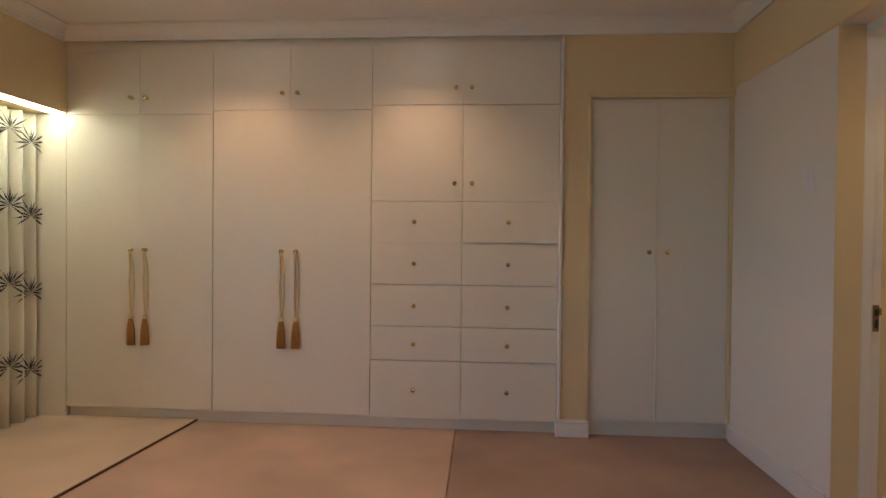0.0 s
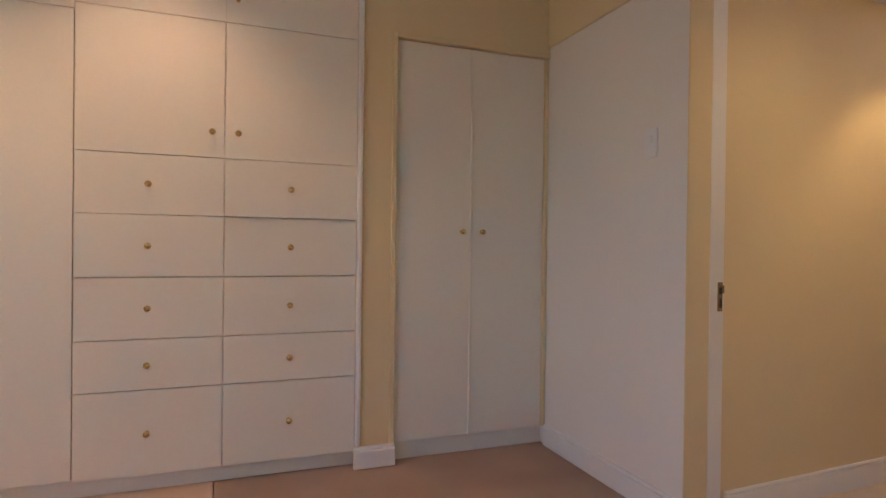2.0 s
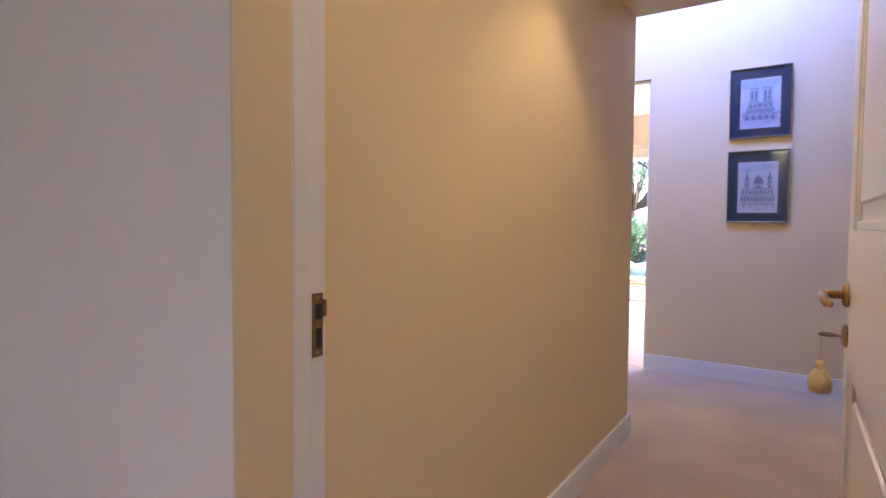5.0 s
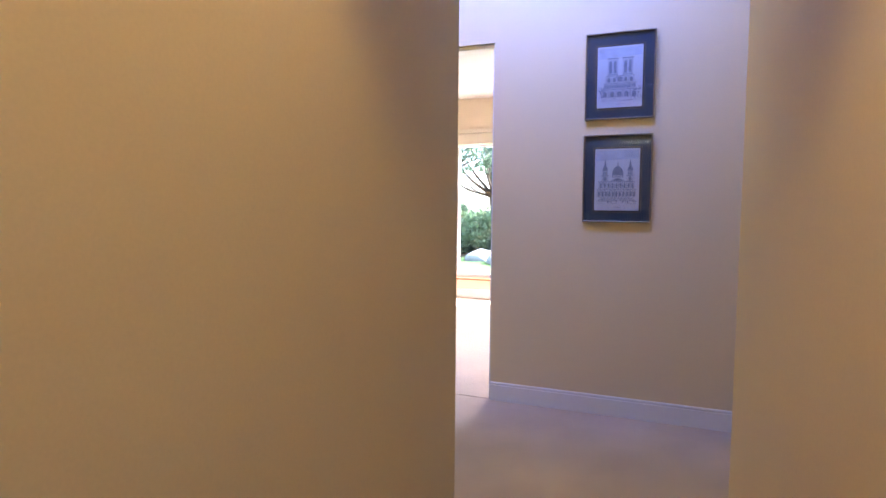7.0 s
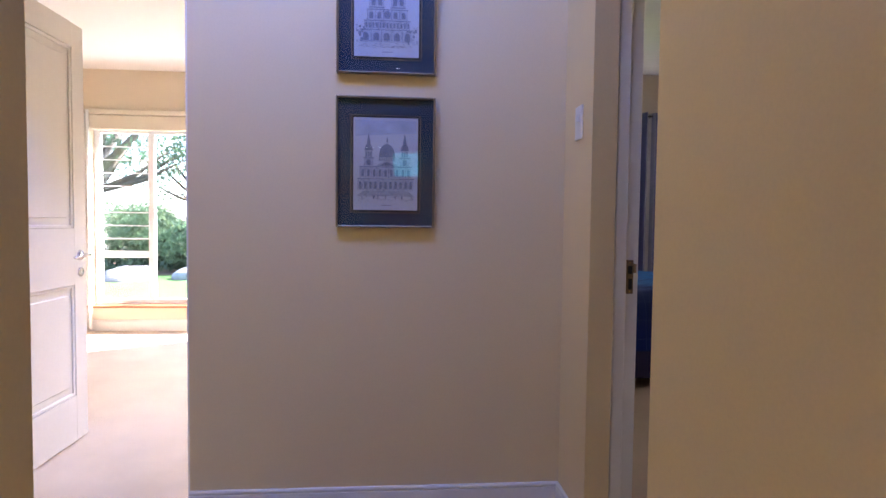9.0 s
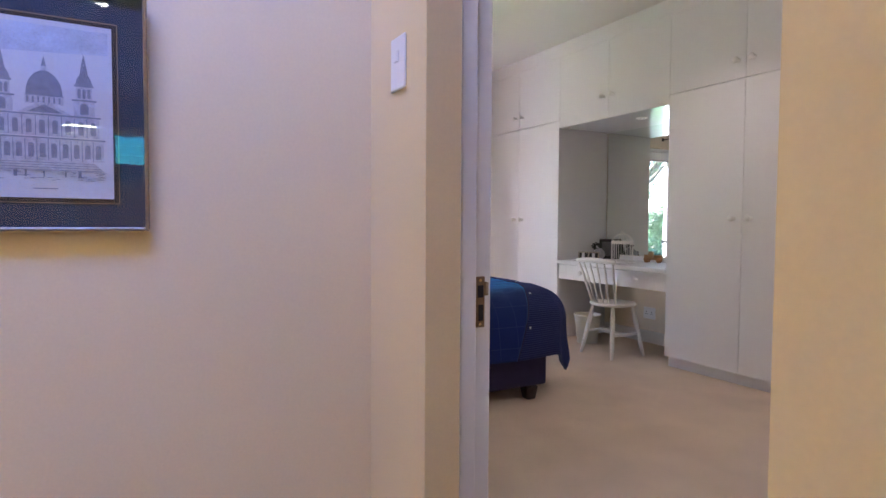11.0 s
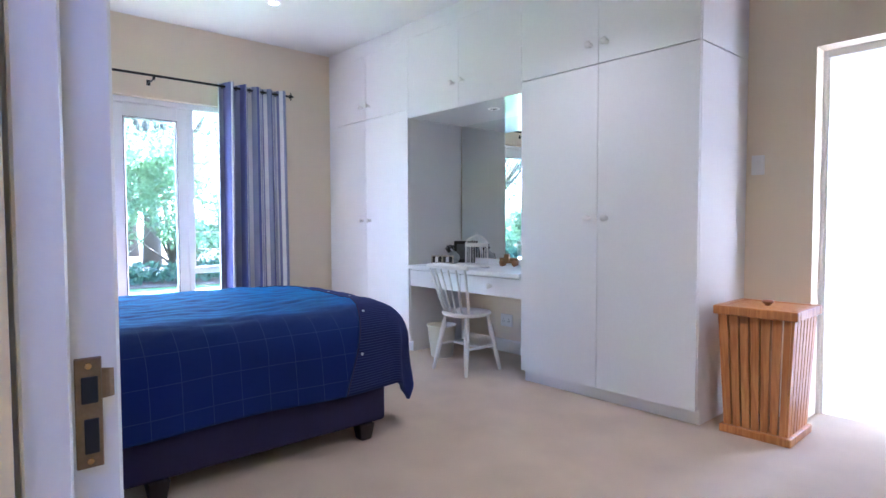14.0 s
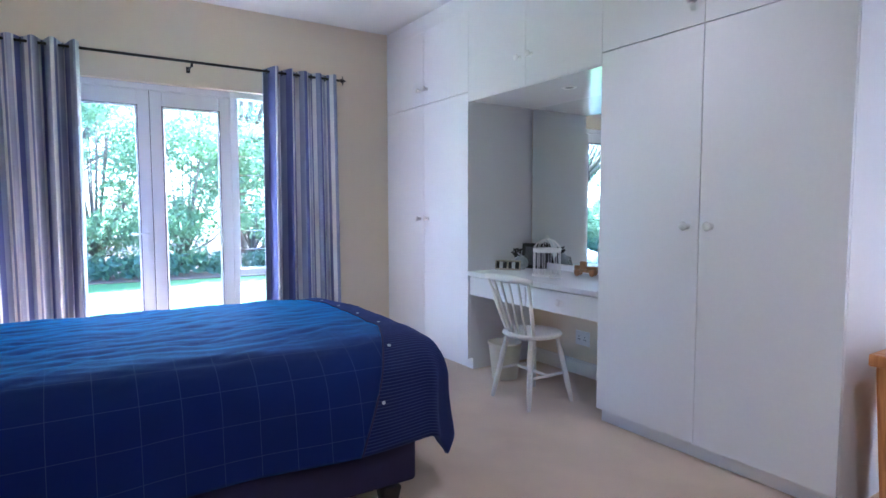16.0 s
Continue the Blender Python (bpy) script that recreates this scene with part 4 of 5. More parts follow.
    if scene_kind == "domed":
        poly(lo, [(0.05, 0.15), (0.95, 0.15), (0.84, 0.215), (0.16, 0.215)])
        for k in range(4):
            blk(hi, 0.07 + 0.022 * k, 0.93 - 0.022 * k, 0.158 + 0.014 * k, 0.161 + 0.014 * k, 0.0012)
        storey(0.07, 0.93, 0.215, 0.345, 11)
        storey(0.10, 0.90, 0.352, 0.475, 9, 0.42)
        poly(lo, [(0.33, 0.475), (0.71, 0.475), (0.52, 0.555)])
        poly(hi, [(0.40, 0.483), (0.64, 0.483), (0.52, 0.528)], 0.0012)
        blk(lo, 0.39, 0.65, 0.53, 0.575)
        for k in range(7):
            blk(hi, 0.40 + 0.036 * k, 0.414 + 0.036 * k, 0.537, 0.570, 0.0012)
        poly(hi, [(0.385, 0.575), (0.655, 0.575)] + [(0.52 + 0.125 * math.cos(math.pi * k / 14), 0.582 + 0.135 * math.sin(math.pi * k / 14)) for k in range(15)], 0.0010)
        blk(lo, 0.50, 0.54, 0.712, 0.742)
        poly(hi, [(0.503, 0.742), (0.537, 0.742), (0.52, 0.80)])
        for c in (0.235, 0.795):
            blk(lo, c - 0.075, c + 0.075, 0.475, 0.565)
            arched(hi, c - 0.03, c + 0.03, 0.488, 0.552)
            blk(hi, c - 0.088, c + 0.088, 0.563, 0.572, 0.0013)
            blk(lo, c - 0.058, c + 0.058, 0.572, 0.648)
            for q in (-0.035, 0.0, 0.035):
                arched(hi, c + q - 0.011, c + q + 0.011, 0.58, 0.635)
            blk(hi, c - 0.07, c + 0.07, 0.646, 0.655, 0.0013)
            poly(hi, [(c - 0.062, 0.655), (c + 0.062, 0.655), (c + 0.05, 0.69), (c + 0.028, 0.715), (c + 0.02, 0.76), (c, 0.835), (c - 0.02, 0.76), (c - 0.028, 0.715), (c - 0.05, 0.69)])
        for k in range(10):
            u = 0.05 + 0.9 * rnd.random()
            blk(hi, u, u + 0.012, 0.12, 0.15 + 0.012 * rnd.random(), 0.0012)
    else:
        storey(0.10, 0.90, 0.16, 0.30, 5, 0.55)
        storey(0.16, 0.86, 0.305, 0.40, 13, 0.5)
        storey(0.20, 0.82, 0.405, 0.52, 5, 0.5)
        ring = [(0.51 + 0.055 * math.cos(math.pi * k / 8), 0.462 + 0.042 * math.sin(math.pi * k / 8)) for k in range(16)]
        poly(hi, ring, 0.0016)
        for c in (0.345, 0.675):
            blk(lo, c - 0.115, c + 0.115, 0.52, 0.80)
            for q in (-0.05, 0.05):
                arched(hi, c + q - 0.03, c + q + 0.03, 0.56, 0.76)
            blk(hi, c - 0.125, c + 0.125, 0.795, 0.81, 0.0013)
            blk(hi, c - 0.12, c + 0.12, 0.535, 0.545, 0.0013)
        for k in range(60):
            u, q = (0.02 + 0.2 * rnd.random()) if k % 2 else (0.80 + 0.17 * rnd.random()), rnd.random()
            blk(lo if k % 3 else hi, u, u + 0.03, 0.14 + 0.18 * q, 0.155 + 0.18 * q + 0.02 * rnd.random(), 0.0010)
    blk(hi, 0.43, 0.60, 0.05, 0.056)
    part("engraving", lo, M_INK, p, "grey engraving of a church front")
    tagged(part("engraving_shadow", hi, M_INK2, p), kind="stuff")
    part("glass", boxes((x - 0.0195, x - 0.0175, y0 + f, y1 - f, z0 + f, z1 - f)), M_PICGLASS, p)
    hook = Matrix.Translation((x, 0, z0))
    p.matrix_basis = hook @ pose(0, 0, 0, 0, -1.5, 0) @ hook.inverted() @ p.matrix_basis
    return p


framed_print("framed_print", 2.556, 2.924, 1.679, 2.147, "church engraving in a navy mount and thin bronze frame", "towers")
framed_print("framed_print", 2.556, 2.924, 1.109, 1.594, "domed cathedral engraving in a navy mount and thin bronze frame", "domed")

# ---- sunlit room ----
win = tagged(new("window_sun_room"), "wide white garden window with louvres over a hardwood sill", "window", kind="structure")
Y0, Y1, Z0, Z1, XW = 3.4, 5.74, 0.26, 2.06, 10.24
part("window_frame", boxes((XW, XW + 0.06, Y0, Y0 + 0.055, Z0, Z1), (XW, XW + 0.06, Y1 - 0.055, Y1, Z0, Z1), (XW, XW + 0.06, Y0 + 0.055, Y1 - 0.055, Z0, Z0 + 0.055), (XW, XW + 0.06, Y0 + 0.055, Y1 - 0.055, Z1 - 0.055, Z1),
                           (XW, XW + 0.06, 5.155, 5.215, Z0 + 0.055, Z1 - 0.055), (XW, XW + 0.06, 4.25, 4.31, Z0 + 0.055, Z1 - 0.055), (XW, XW + 0.06, 5.215, Y1 - 0.055, 0.74, 0.80), bev=0.005), M_UPVC, win)
for a, b in ((Y0 + 0.055, 4.25), (4.31, 5.155)):
    o = part("pane", boxes((XW + 0.026, XW + 0.032, a, b, Z0 + 0.055, Z1 - 0.055)), M_GLASS, win)
    o.visible_shadow = False
for k in range(9):
    z = 0.80 + 0.134 * k
    o = part("louvre_pane", boxes((XW + 0.026, XW + 0.031, 5.215, Y1 - 0.055, z, z + 0.13)), M_GLASS, win)
    o.visible_shadow = False
    part("louvre_rail", boxes((XW + 0.018, XW + 0.04, 5.215, Y1 - 0.055, z - 0.006, z + 0.006)), M_UPVC, win)
part("window_sill", boxes((10.10, 10.24, Y0 - 0.04, Y1 + 0.02, 0.240, 0.262), bev=0.006, seg=2), M_BROWNWOOD, win, "varnished brown hardwood sill")
pel = thing("roman_blind", (10.12, 4.5, 2.02), "cream roman blind drawn up over the garden window", "blind")
part("headrail", boxes((10.09, 10.148, Y0 - 0.1, Y1 + 0.08, 2.17, 2.22), bev=0.005), M_BLIND, pel)
part("folded_cloth", boxes((10.10, 10.146, Y0 - 0.08, Y1 + 0.06, 2.02, 2.165), bev=0.012, seg=2), M_BLIND, pel)
hang("white_curtain", "white curtain drawn aside at the garden window", pleats((10.07, 6.12), (10.07, 5.70), 6, 0.035), 0.03, 2.2, M_SHEER)

# ---- bedroom: fitted cupboards ----
YB = -1.15
SOUTH = -1.797


def bed_knob(parent, x, z):
    return knob(parent, x, YB, z, M_PLASTIC, 1.6, -90, 0.85)


def bed_front(parent, name, x0, x1, z0, z1):
    return front(parent, name, x0, x1, z0, z1, YB, M_CUPB2, 0.02, 0.0016, -1)


for xa, xm, xb in ((9.36, 10.02, 10.697), (6.765, 7.412, 8.045)):
    w = thing("tall_wardrobe", ((xa + xb) / 2, -1.45, 0), "white two-door fitted bedroom wardrobe with round white knobs", "wardrobe", "fitted wardrobes of the bedroom")
    part("carcass", boxes((xa, xb, SOUTH, YB - 0.021, 0.09, 2.146)), M_CUPB2, w)
    part("plinth", boxes((xa, xb, SOUTH, YB - 0.05, 0, 0.09)), M_CUPB2, w)
    for i, (a, b) in enumerate(((xa, xm), (xm, xb))):
        d = bed_front(w, "door", a, b, 0.085, 2.148)
        bed_knob(d, xm + (-0.064 if i == 0 else 0.064), 1.18)
for xa, xm, xb, z0 in ((9.36, 10.02, 10.697, 2.15), (8.045, 8.705, 9.36, 2.085), (6.765, 7.412, 8.045, 2.15)):
    w = thing("upper_cupboard", ((xa + xb) / 2, -1.45, z0), "white two-door upper cupboard with round white knobs", "cupboard", "upper cupboards of the bedroom")
    niche_cupboard = w if z0 < 2.1 else niche_cupboard if xa < 8 else None
    part("carcass", boxes((xa, xb, SOUTH, YB - 0.021, z0 + 0.002, 2.897)), M_CUPB2, w)
    part("fascia", boxes((xa, xb, YB - 0.021, YB - 0.004, 2.765, 2.897)), M_CUPB2, w)
    for i, (a, b) in enumerate(((xa, xm), (xm, xb))):
        d = bed_front(w, "door", a, b, z0, 2.763)
        bed_knob(d, xm + (-0.058 if i == 0 else 0.058), 2.275)

part("soffit", boxes((8.047, 9.358, SOUTH, YB - 0.003, 2.076, 2.0855)), M_SOFFIT, niche_cupboard, "glossy white underside")
mir = thing("dressing_mirror", (8.7, -1.79, 0.83), "large frameless mirror at the back of the dressing niche", "mirror")
part("glass", boxes((8.06, 9.345, -1.797, -1.787, 0.83, 2.075), bev=0.001), M_MIRROR, mir)
desk = thing("dressing_table", (8.7, -1.45, 0.6), "white fitted dressing table with two drawers under the mirror", "dressing table")
part("tabletop", boxes((8.05, 9.356, SOUTH, -1.135, 0.748, 0.782), bev=0.006, seg=3), M_CUPB2, desk)
part("upstand", boxes((8.06, 9.35, -1.797, -1.775, 0.783, 0.826), bev=0.003), M_CUPB2, desk)
part("drawer_box", boxes((8.05, 9.356, SOUTH + 0.02, -1.185, 0.60, 0.747)), M_CUPB2, desk)
for a, b, kx in ((8.70, 9.352, 9.02), (8.05, 8.70, 8.36)):
    d = part("drawer_front", boxes((a + 0.003, b - 0.003, -1.184, -1.162, 0.597, 0.738), bev=0.003, seg=2), M_CUPB2, desk)
    knob(d, kx, -1.162, 0.672, M_PLASTIC, 1.6, -90, 0.7)

sock = thing("wall_socket", (8.77, -1.80, 0.287), "white double wall socket under the dressing table", "socket")
part("plate", boxes((8.70, 8.84, -1.80, -1.792, 0.23, 0.34), bev=0.003, seg=2), M_PLASTIC, sock)
for x in (8.735, 8.752, 8.7435, 8.795, 8.812, 8.8035):
    z = 0.295 if x in (8.7435, 8.8035) else 0.275
    part("pin_hole", boxes((x - 0.004, x + 0.004, -1.7925, -1.791, z - 0.004, z + 0.004)), M_BLACK, sock)
for x in (8.751, 8.791):
    part("rocker", boxes((x - 0.006, x + 0.006, -1.7955, -1.790, 0.312, 0.328), bev=0.002), M_PLASTIC, sock)


def windsor_chair(cx, cy, label):
    """A spindle-back chair whose back is at +y and whose seat faces -y."""
    c = thing("spindle_chair", (cx, cy, 0), label, "chair")
    bm = bmesh.new()
    lathe(bm, [(0.0, 0.425), (0.14, 0.425), (0.188, 0.436), (0.197, 0.448), (0.19, 0.460), (0.15, 0.457), (0.0, 0.452)], (cx, cy, 0), 28)
    part("seat", bm, M_TRIM, c, "", True)
    feet = {}
    for sx in (-1, 1):
        for sy in (-1, 1):
            top, foot = Vector((cx + sx * 0.115, cy + sy * 0.115, 0.43)), Vector((cx + sx * 0.185, cy + sy * 0.185, 0.0))
            bm = bmesh.new()
            prof = [(0, 0.013), (0.12, 0.016), (0.3, 0.021), (0.42, 0.019), (0.45, 0.015), (0.48, 0.019), (0.75, 0.018), (1, 0.0115)]
            tube(bm, [top.lerp(foot, f) for f, r in prof], [r for f, r in prof], 10)
            part("leg", bm, M_TRIM, c, "", True)
            feet[sx, sy] = (top, foot)
    mids = []
    for sx in (-1, 1):
        a, b = (feet[sx, sy][0].lerp(feet[sx, sy][1], 0.55) for sy in (-1, 1))
        bm = bmesh.new()
        tube(bm, [a, a.lerp(b, 0.5), b], [0.008, 0.013, 0.008], 8)
        part("stretcher", bm, M_TRIM, c, "", True)
        mids.append(a.lerp(b, 0.5))
    bm = bmesh.new()
    tube(bm, [mids[0], mids[0].lerp(mids[1], 0.5), mids[1]], [0.008, 0.013, 0.008], 8)
    part("stretcher", bm, M_TRIM, c, "", True)
    n = 6
    for k in range(n):
        f = (k / (n - 1)) * 2 - 1
        a = Vector((cx + 0.135 * f, cy + 0.135 - 0.03 * f * f, 0.452))
        b = Vector((cx + 0.20 * f, cy + 0.235 - 0.025 * f * f, 0.80))
        bm = bmesh.new()
        tube(bm, [a, a.lerp(b, 0.4), b], [0.007, 0.010, 0.007] if abs(f) < 1 else [0.010, 0.013, 0.009], 8)
        part("spindle", bm, M_TRIM, c, "", True)
    bm = bmesh.new()
    rings = []
    for k in range(13):
        f = k / 6 - 1
        x, y = cx + 0.225 * f, cy + 0.245 - 0.035 * f * f
        h = 0.021 * (1 - 0.35 * f * f)
        rings.append([bm.verts.new((x, y + dy, 0.818 + dz * h + 0.012 * (1 - f * f))) for dy, dz in ((-0.010, -1), (0.010, -1), (0.013, 0), (0.010, 1), (-0.010, 1), (-0.013, 0))])
    for a, b in zip(rings, rings[1:]):
        for k in range(6):
            bm.faces.new((a[k], a[(k + 1) % 6], b[(k + 1) % 6], b[k]))
    bm.faces.new(rings[0])
    bm.faces.new(rings[-1][::-1])
    part("crest_rail", bm, M_TRIM, c, "", True)
    return c


windsor_chair(8.572, -1.112, "white painted spindle-back wooden chair at the dressing table")

b = thing("waste_bin", (9.05, -1.24, 0), "cream tapered plastic waste bin under the dressing table", "bin")
bm = bmesh.new()
lathe(bm, [(0.0, 0.0), (0.092, 0.0), (0.096, 0.006), (0.122, 0.255), (0.129, 0.262), (0.129, 0.274), (0.120, 0.276), (0.117, 0.262), (0.090, 0.012), (0.0, 0.012)], (9.05, -1.27, 0), 28)
part("bucket", bm, M_BIN, b, "", True)

# things on the dressing table
TOP = 0.782
cage = thing("bird_cage", (8.80, -1.45, TOP), "small white ornamental wire bird cage", "ornament")
cx, cy, r = 8.80, -1.45, 0.096
bm = bmesh.new()
lathe(bm, [(0.0, 0), (r + 0.008, 0), (r + 0.008, 0.012), (r, 0.016), (0.0, 0.016)], (cx, cy, TOP), 24)
part("base", bm, M_TRIM, cage, "", True)
for k in range(14):
    a = 2 * math.pi * k / 14
    bm = bmesh.new()
    pts = [(cx + r * math.cos(a), cy + r * math.sin(a), TOP + 0.014), (cx + r * math.cos(a), cy + r * math.sin(a), TOP + 0.185)]
    pts += [(cx + r * math.cos(a) * math.cos(q), cy + r * math.sin(a) * math.cos(q), TOP + 0.185 + 0.082 * math.sin(q)) for q in [j * math.pi / 10 for j in range(1, 5)]] + [(cx + 0.002 * math.cos(a), cy + 0.002 * math.sin(a), TOP + 0.267)]
    tube(bm, pts, 0.0028, 5)
    part("wire", bm, M_TRIM, cage, "", True)
for z, h in ((0.172, 0.026),):
    bm = bmesh.new()
    lathe(bm, [(r + 0.003, z), (r + 0.003, z + h), (r - 0.001, z + h), (r - 0.001, z)], (cx, cy, TOP), 24)
    part("band", bm, M_TRIM, cage)
bm = bmesh.new()
ringp = [(cx, cy + 0.012 * math.cos(q), TOP + 0.279 + 0.012 * math.sin(q)) for q in [j * math.pi / 8 for j in range(17)]]
tube(bm, ringp, 0.003, 6)
part("ring", bm, M_TRIM, cage, "", True)

pf = thing("photo_frame", (9.21, -1.69, TOP), "black photo frame leaning against the mirror", "picture frame")
bm = boxes((-0.105, 0.105, -0.009, 0.009, 0, 0.205), bev=0.004)
bm.transform(pose(9.21, -1.69, TOP + 0.002, -12, 0, 212))
part("frame", bm, M_BLACK, pf)
bm = boxes((-0.075, 0.075, -0.0115, -0.0088, 0.03, 0.175))
bm.transform(pose(9.21, -1.69, TOP + 0.002, -12, 0, 212))
part("photo", bm, material("grey_photo", (0.12, 0.12, 0.13), 0.3, vary=0.5, scale=14), pf, "dark grey photo")

ball = thing("flower_ball", (9.22, -1.565, TOP), "grey ornamental jar with a dark flower head", "ornament")
bm = bmesh.new()
lathe(bm, [(0.0, 0), (0.03, 0), (0.034, 0.004), (0.055, 0.03), (0.061, 0.055), (0.05, 0.085), (0.03, 0.10), (0.028, 0.11), (0.0, 0.11)], (9.22, -1.565, TOP), 20)
part("jar", bm, material("pewter_grey", (0.35, 0.36, 0.38), 0.35, 0.5, vary=0.3, scale=30), ball, "", True)
bm = bmesh.new()
for k in range(40):
    v = Vector((random.gauss(0, 1), random.gauss(0, 1), random.gauss(0, 1))).normalized() * 0.035
    p = Vector((9.25, -1.55, TOP + 0.135)) + v
    q = Vector((random.gauss(0, 1), random.gauss(0, 1), random.gauss(0, 1))).normalized() * 0.018
    s_ = v.cross(q).normalized() * 0.012
    bm.faces.new([bm.verts.new(p + q), bm.verts.new(p + s_), bm.verts.new(p - q * 0.5), bm.verts.new(p - s_)])
part("petals", bm, M_BLACK, ball, "black petals")

for i, (x, y, rz) in enumerate(((9.285, -1.42, 212), (9.20, -1.475, 216))):
    p = thing("silver_photo_frame", (x, y, TOP), "small silver photo frame standing on the dressing table", "picture frame", "silver frames on the dressing table")
    for nm, sp, mt in (("frame", (-0.055, 0.055, -0.005, 0.005, 0, 0.078), M_CHROME), ("photo", (-0.042, 0.042, -0.0068, -0.0048, 0.012, 0.066), M_BLACK)):
        bm = boxes(sp, bev=0.0012)
        bm.transform(pose(x, y, TOP + 0.001, -10, 0, rz))
        part(nm, bm, mt, p, "dark photo" if nm == "photo" else "")
    bm = boxes((-0.016, 0.012, -0.0076, -0.0067, 0.014, 0.064))
    bm.transform(pose(x, y, TOP + 0.001, -10, 0, rz))
    part("photo_figure", bm, M_PAPER, p, "pale patch in the photo")

car = thing("toy_truck", (8.62, -1.66, TOP), "small carved wooden toy truck", "toy")
m = pose(8.62, -1.66, TOP, 0, 0, 28) @ Matrix.Diagonal((0.82, 0.86, 1.0, 1))
for nm, sp in (("chassis", (-0.10, 0.10, -0.032, 0.032, 0.026, 0.046)), ("cab", (-0.005, 0.048, -0.028, 0.028, 0.046, 0.105)), ("bonnet", (0.048, 0.098, -0.024, 0.024, 0.046, 0.075)), ("load_bed", (-0.098, -0.01, -0.03, 0.03, 0.046, 0.072))):
    bm = boxes(sp, bev=0.006, seg=2)
    bm.transform(m)
    part(nm, bm, M_TOYWOOD, car)
for wx in (-0.065, 0.065):
    for wy in (-0.042, 0.042):
        bm = bmesh.new()
        lathe(bm, [(0.0, -0.009), (0.024, -0.009), (0.026, -0.005), (0.026, 0.005), (0.024, 0.009), (0.0, 0.009)], (0, 0, 0), 18, pose(0, 0, 0, 90))
        bm.transform(m @ Matrix.Translation((wx, wy, 0.026)))
        part("wheel", bm, M_BROWNWOOD, car, "dark wooden wheel", True)
dish = thing("trinket_dish", (8.62, -1.36, TOP), "small pale glass trinket dish", "dish")
bm = bmesh.new()
lathe(bm, [(0.0, 0), (0.03, 0), (0.05, 0.012), (0.055, 0.016), (0.05, 0.017), (0.028, 0.006), (0.0, 0.006)], (8.62, -1.36, TOP), 20)
part("bowl", bm, M_TRIM, dish, "", True)

# ---- laundry basket ----
bk = thing("laundry_basket", (6.48, -1.38, 0), "orange-brown tapered slatted wooden laundry basket with a knobbed lid", "laundry basket")
MB = pose(6.48, -1.375, 0, 0, 0, 1)
LOW, HIGH, Z_LOW, Z_HIGH = 0.158, 0.187, 0.046, 0.652


def bpart(nm, specs, mat=M_BASKET, bev=0.004, parent=bk, label=""):
    bm = boxes(*specs, bev=bev, seg=2)
    bm.transform(MB)
    return part(nm, bm, mat, parent, label)


def tapered_slat(nm, side, f0, f1, thick=0.012):
    """A slat on one side of the basket; f0 to f1 is its share of the side's width, which grows towards the lid."""
    bm = boxes((0, 1, 0, 1, 0, 1), bev=0.03)
    for v in bm.verts:
        half = LOW + (HIGH - LOW) * v.co.z
        along, out = -half + 2 * half * (f0 + (f1 - f0) * v.co.x), half - thick * v.co.y
        v.co = Vector((along, out, Z_LOW + (Z_HIGH - Z_LOW) * v.co.z))
    bm.transform(MB @ pose(0, 0, 0, 0, 0, 90 * side))
    return part(nm, bm, M_BASKET, bk)


bpart("base", [(-0.178, 0.178, -0.176, 0.176, 0.0, 0.045)], bev=0.006)
for side in range(4):
    for k in range(7):
        tapered_slat("corner_slat" if k in (0, 6) else "slat", side, 0.037 if k == 0 else k * 0.1435 + 0.012, 1.0 if k == 6 else k * 0.1435 + 0.127)
bpart("lid_rim", [(-0.207, 0.207, -0.207, -0.165, 0.652, 0.70), (-0.207, 0.207, 0.165, 0.207, 0.652, 0.70), (-0.207, -0.165, -0.164, 0.164, 0.652, 0.70), (0.165, 0.207, -0.164, 0.164, 0.652, 0.70)], bev=0.006)
for k in range(7):
    y = -0.141 + 0.047 * k
    bpart("lid_slat", [(-0.163, 0.163, y - 0.021, y + 0.021, 0.674, 0.697)], bev=0.002)
bm = bmesh.new()
lathe(bm, [(0.016, 0), (0.013, 0.006), (0.026, 0.014), (0.029, 0.022), (0.024, 0.030), (0.0, 0.032)], (0, 0, 0.697), 18)
bm.transform(MB)
part("knob", bm, M_BROWNWOOD, bk, "turned wooden knob", True)

# ---- bed ----
bed = thing("double_bed", (8.6, 1.4, 0), "bed on a dark purple-blue upholstered base with black feet", "bed")
BX0, BX1, BY0, BY1 = 7.84, 9.38, 0.20, 2.36
bm = boxes((BX0, BX1, BY0, BY1, 0.085, 0.36), bev=0.02, seg=3)
part("bed_base", bm, M_BASE, bed)
part("mattress", boxes((7.93, 9.29, 0.36, BY1, 0.361, 0.60), bev=0.06, seg=3), M_SHEER, bed)
for x in (BX0 + 0.03, BX1 - 0.03):
    for y in (BY0 + 0.125, 1.35, BY1 - 0.06):
        bm = boxes((x - 0.045, x + 0.045, y - 0.045, y + 0.045, 0, 0.088), bev=0.008, seg=2)
        for v in bm.verts:
            f = 0.68 + 0.32 * min(1.0, v.co.z / 0.088)
            v.co.x, v.co.y = x + (v.co.x - x) * f, y + (v.co.y - y) * f
        part("foot", bm, M_BLACKWOOD, bed, "", True)

duvet = thing("duvet", (8.6, 1.3, 0.6), "blue checked duvet with a pinstriped buttoned foot end", "duvet")
CX, HALF, LEN, RAD, ZTOP = 8.61, 0.59, 0.16, 0.21, 0.70


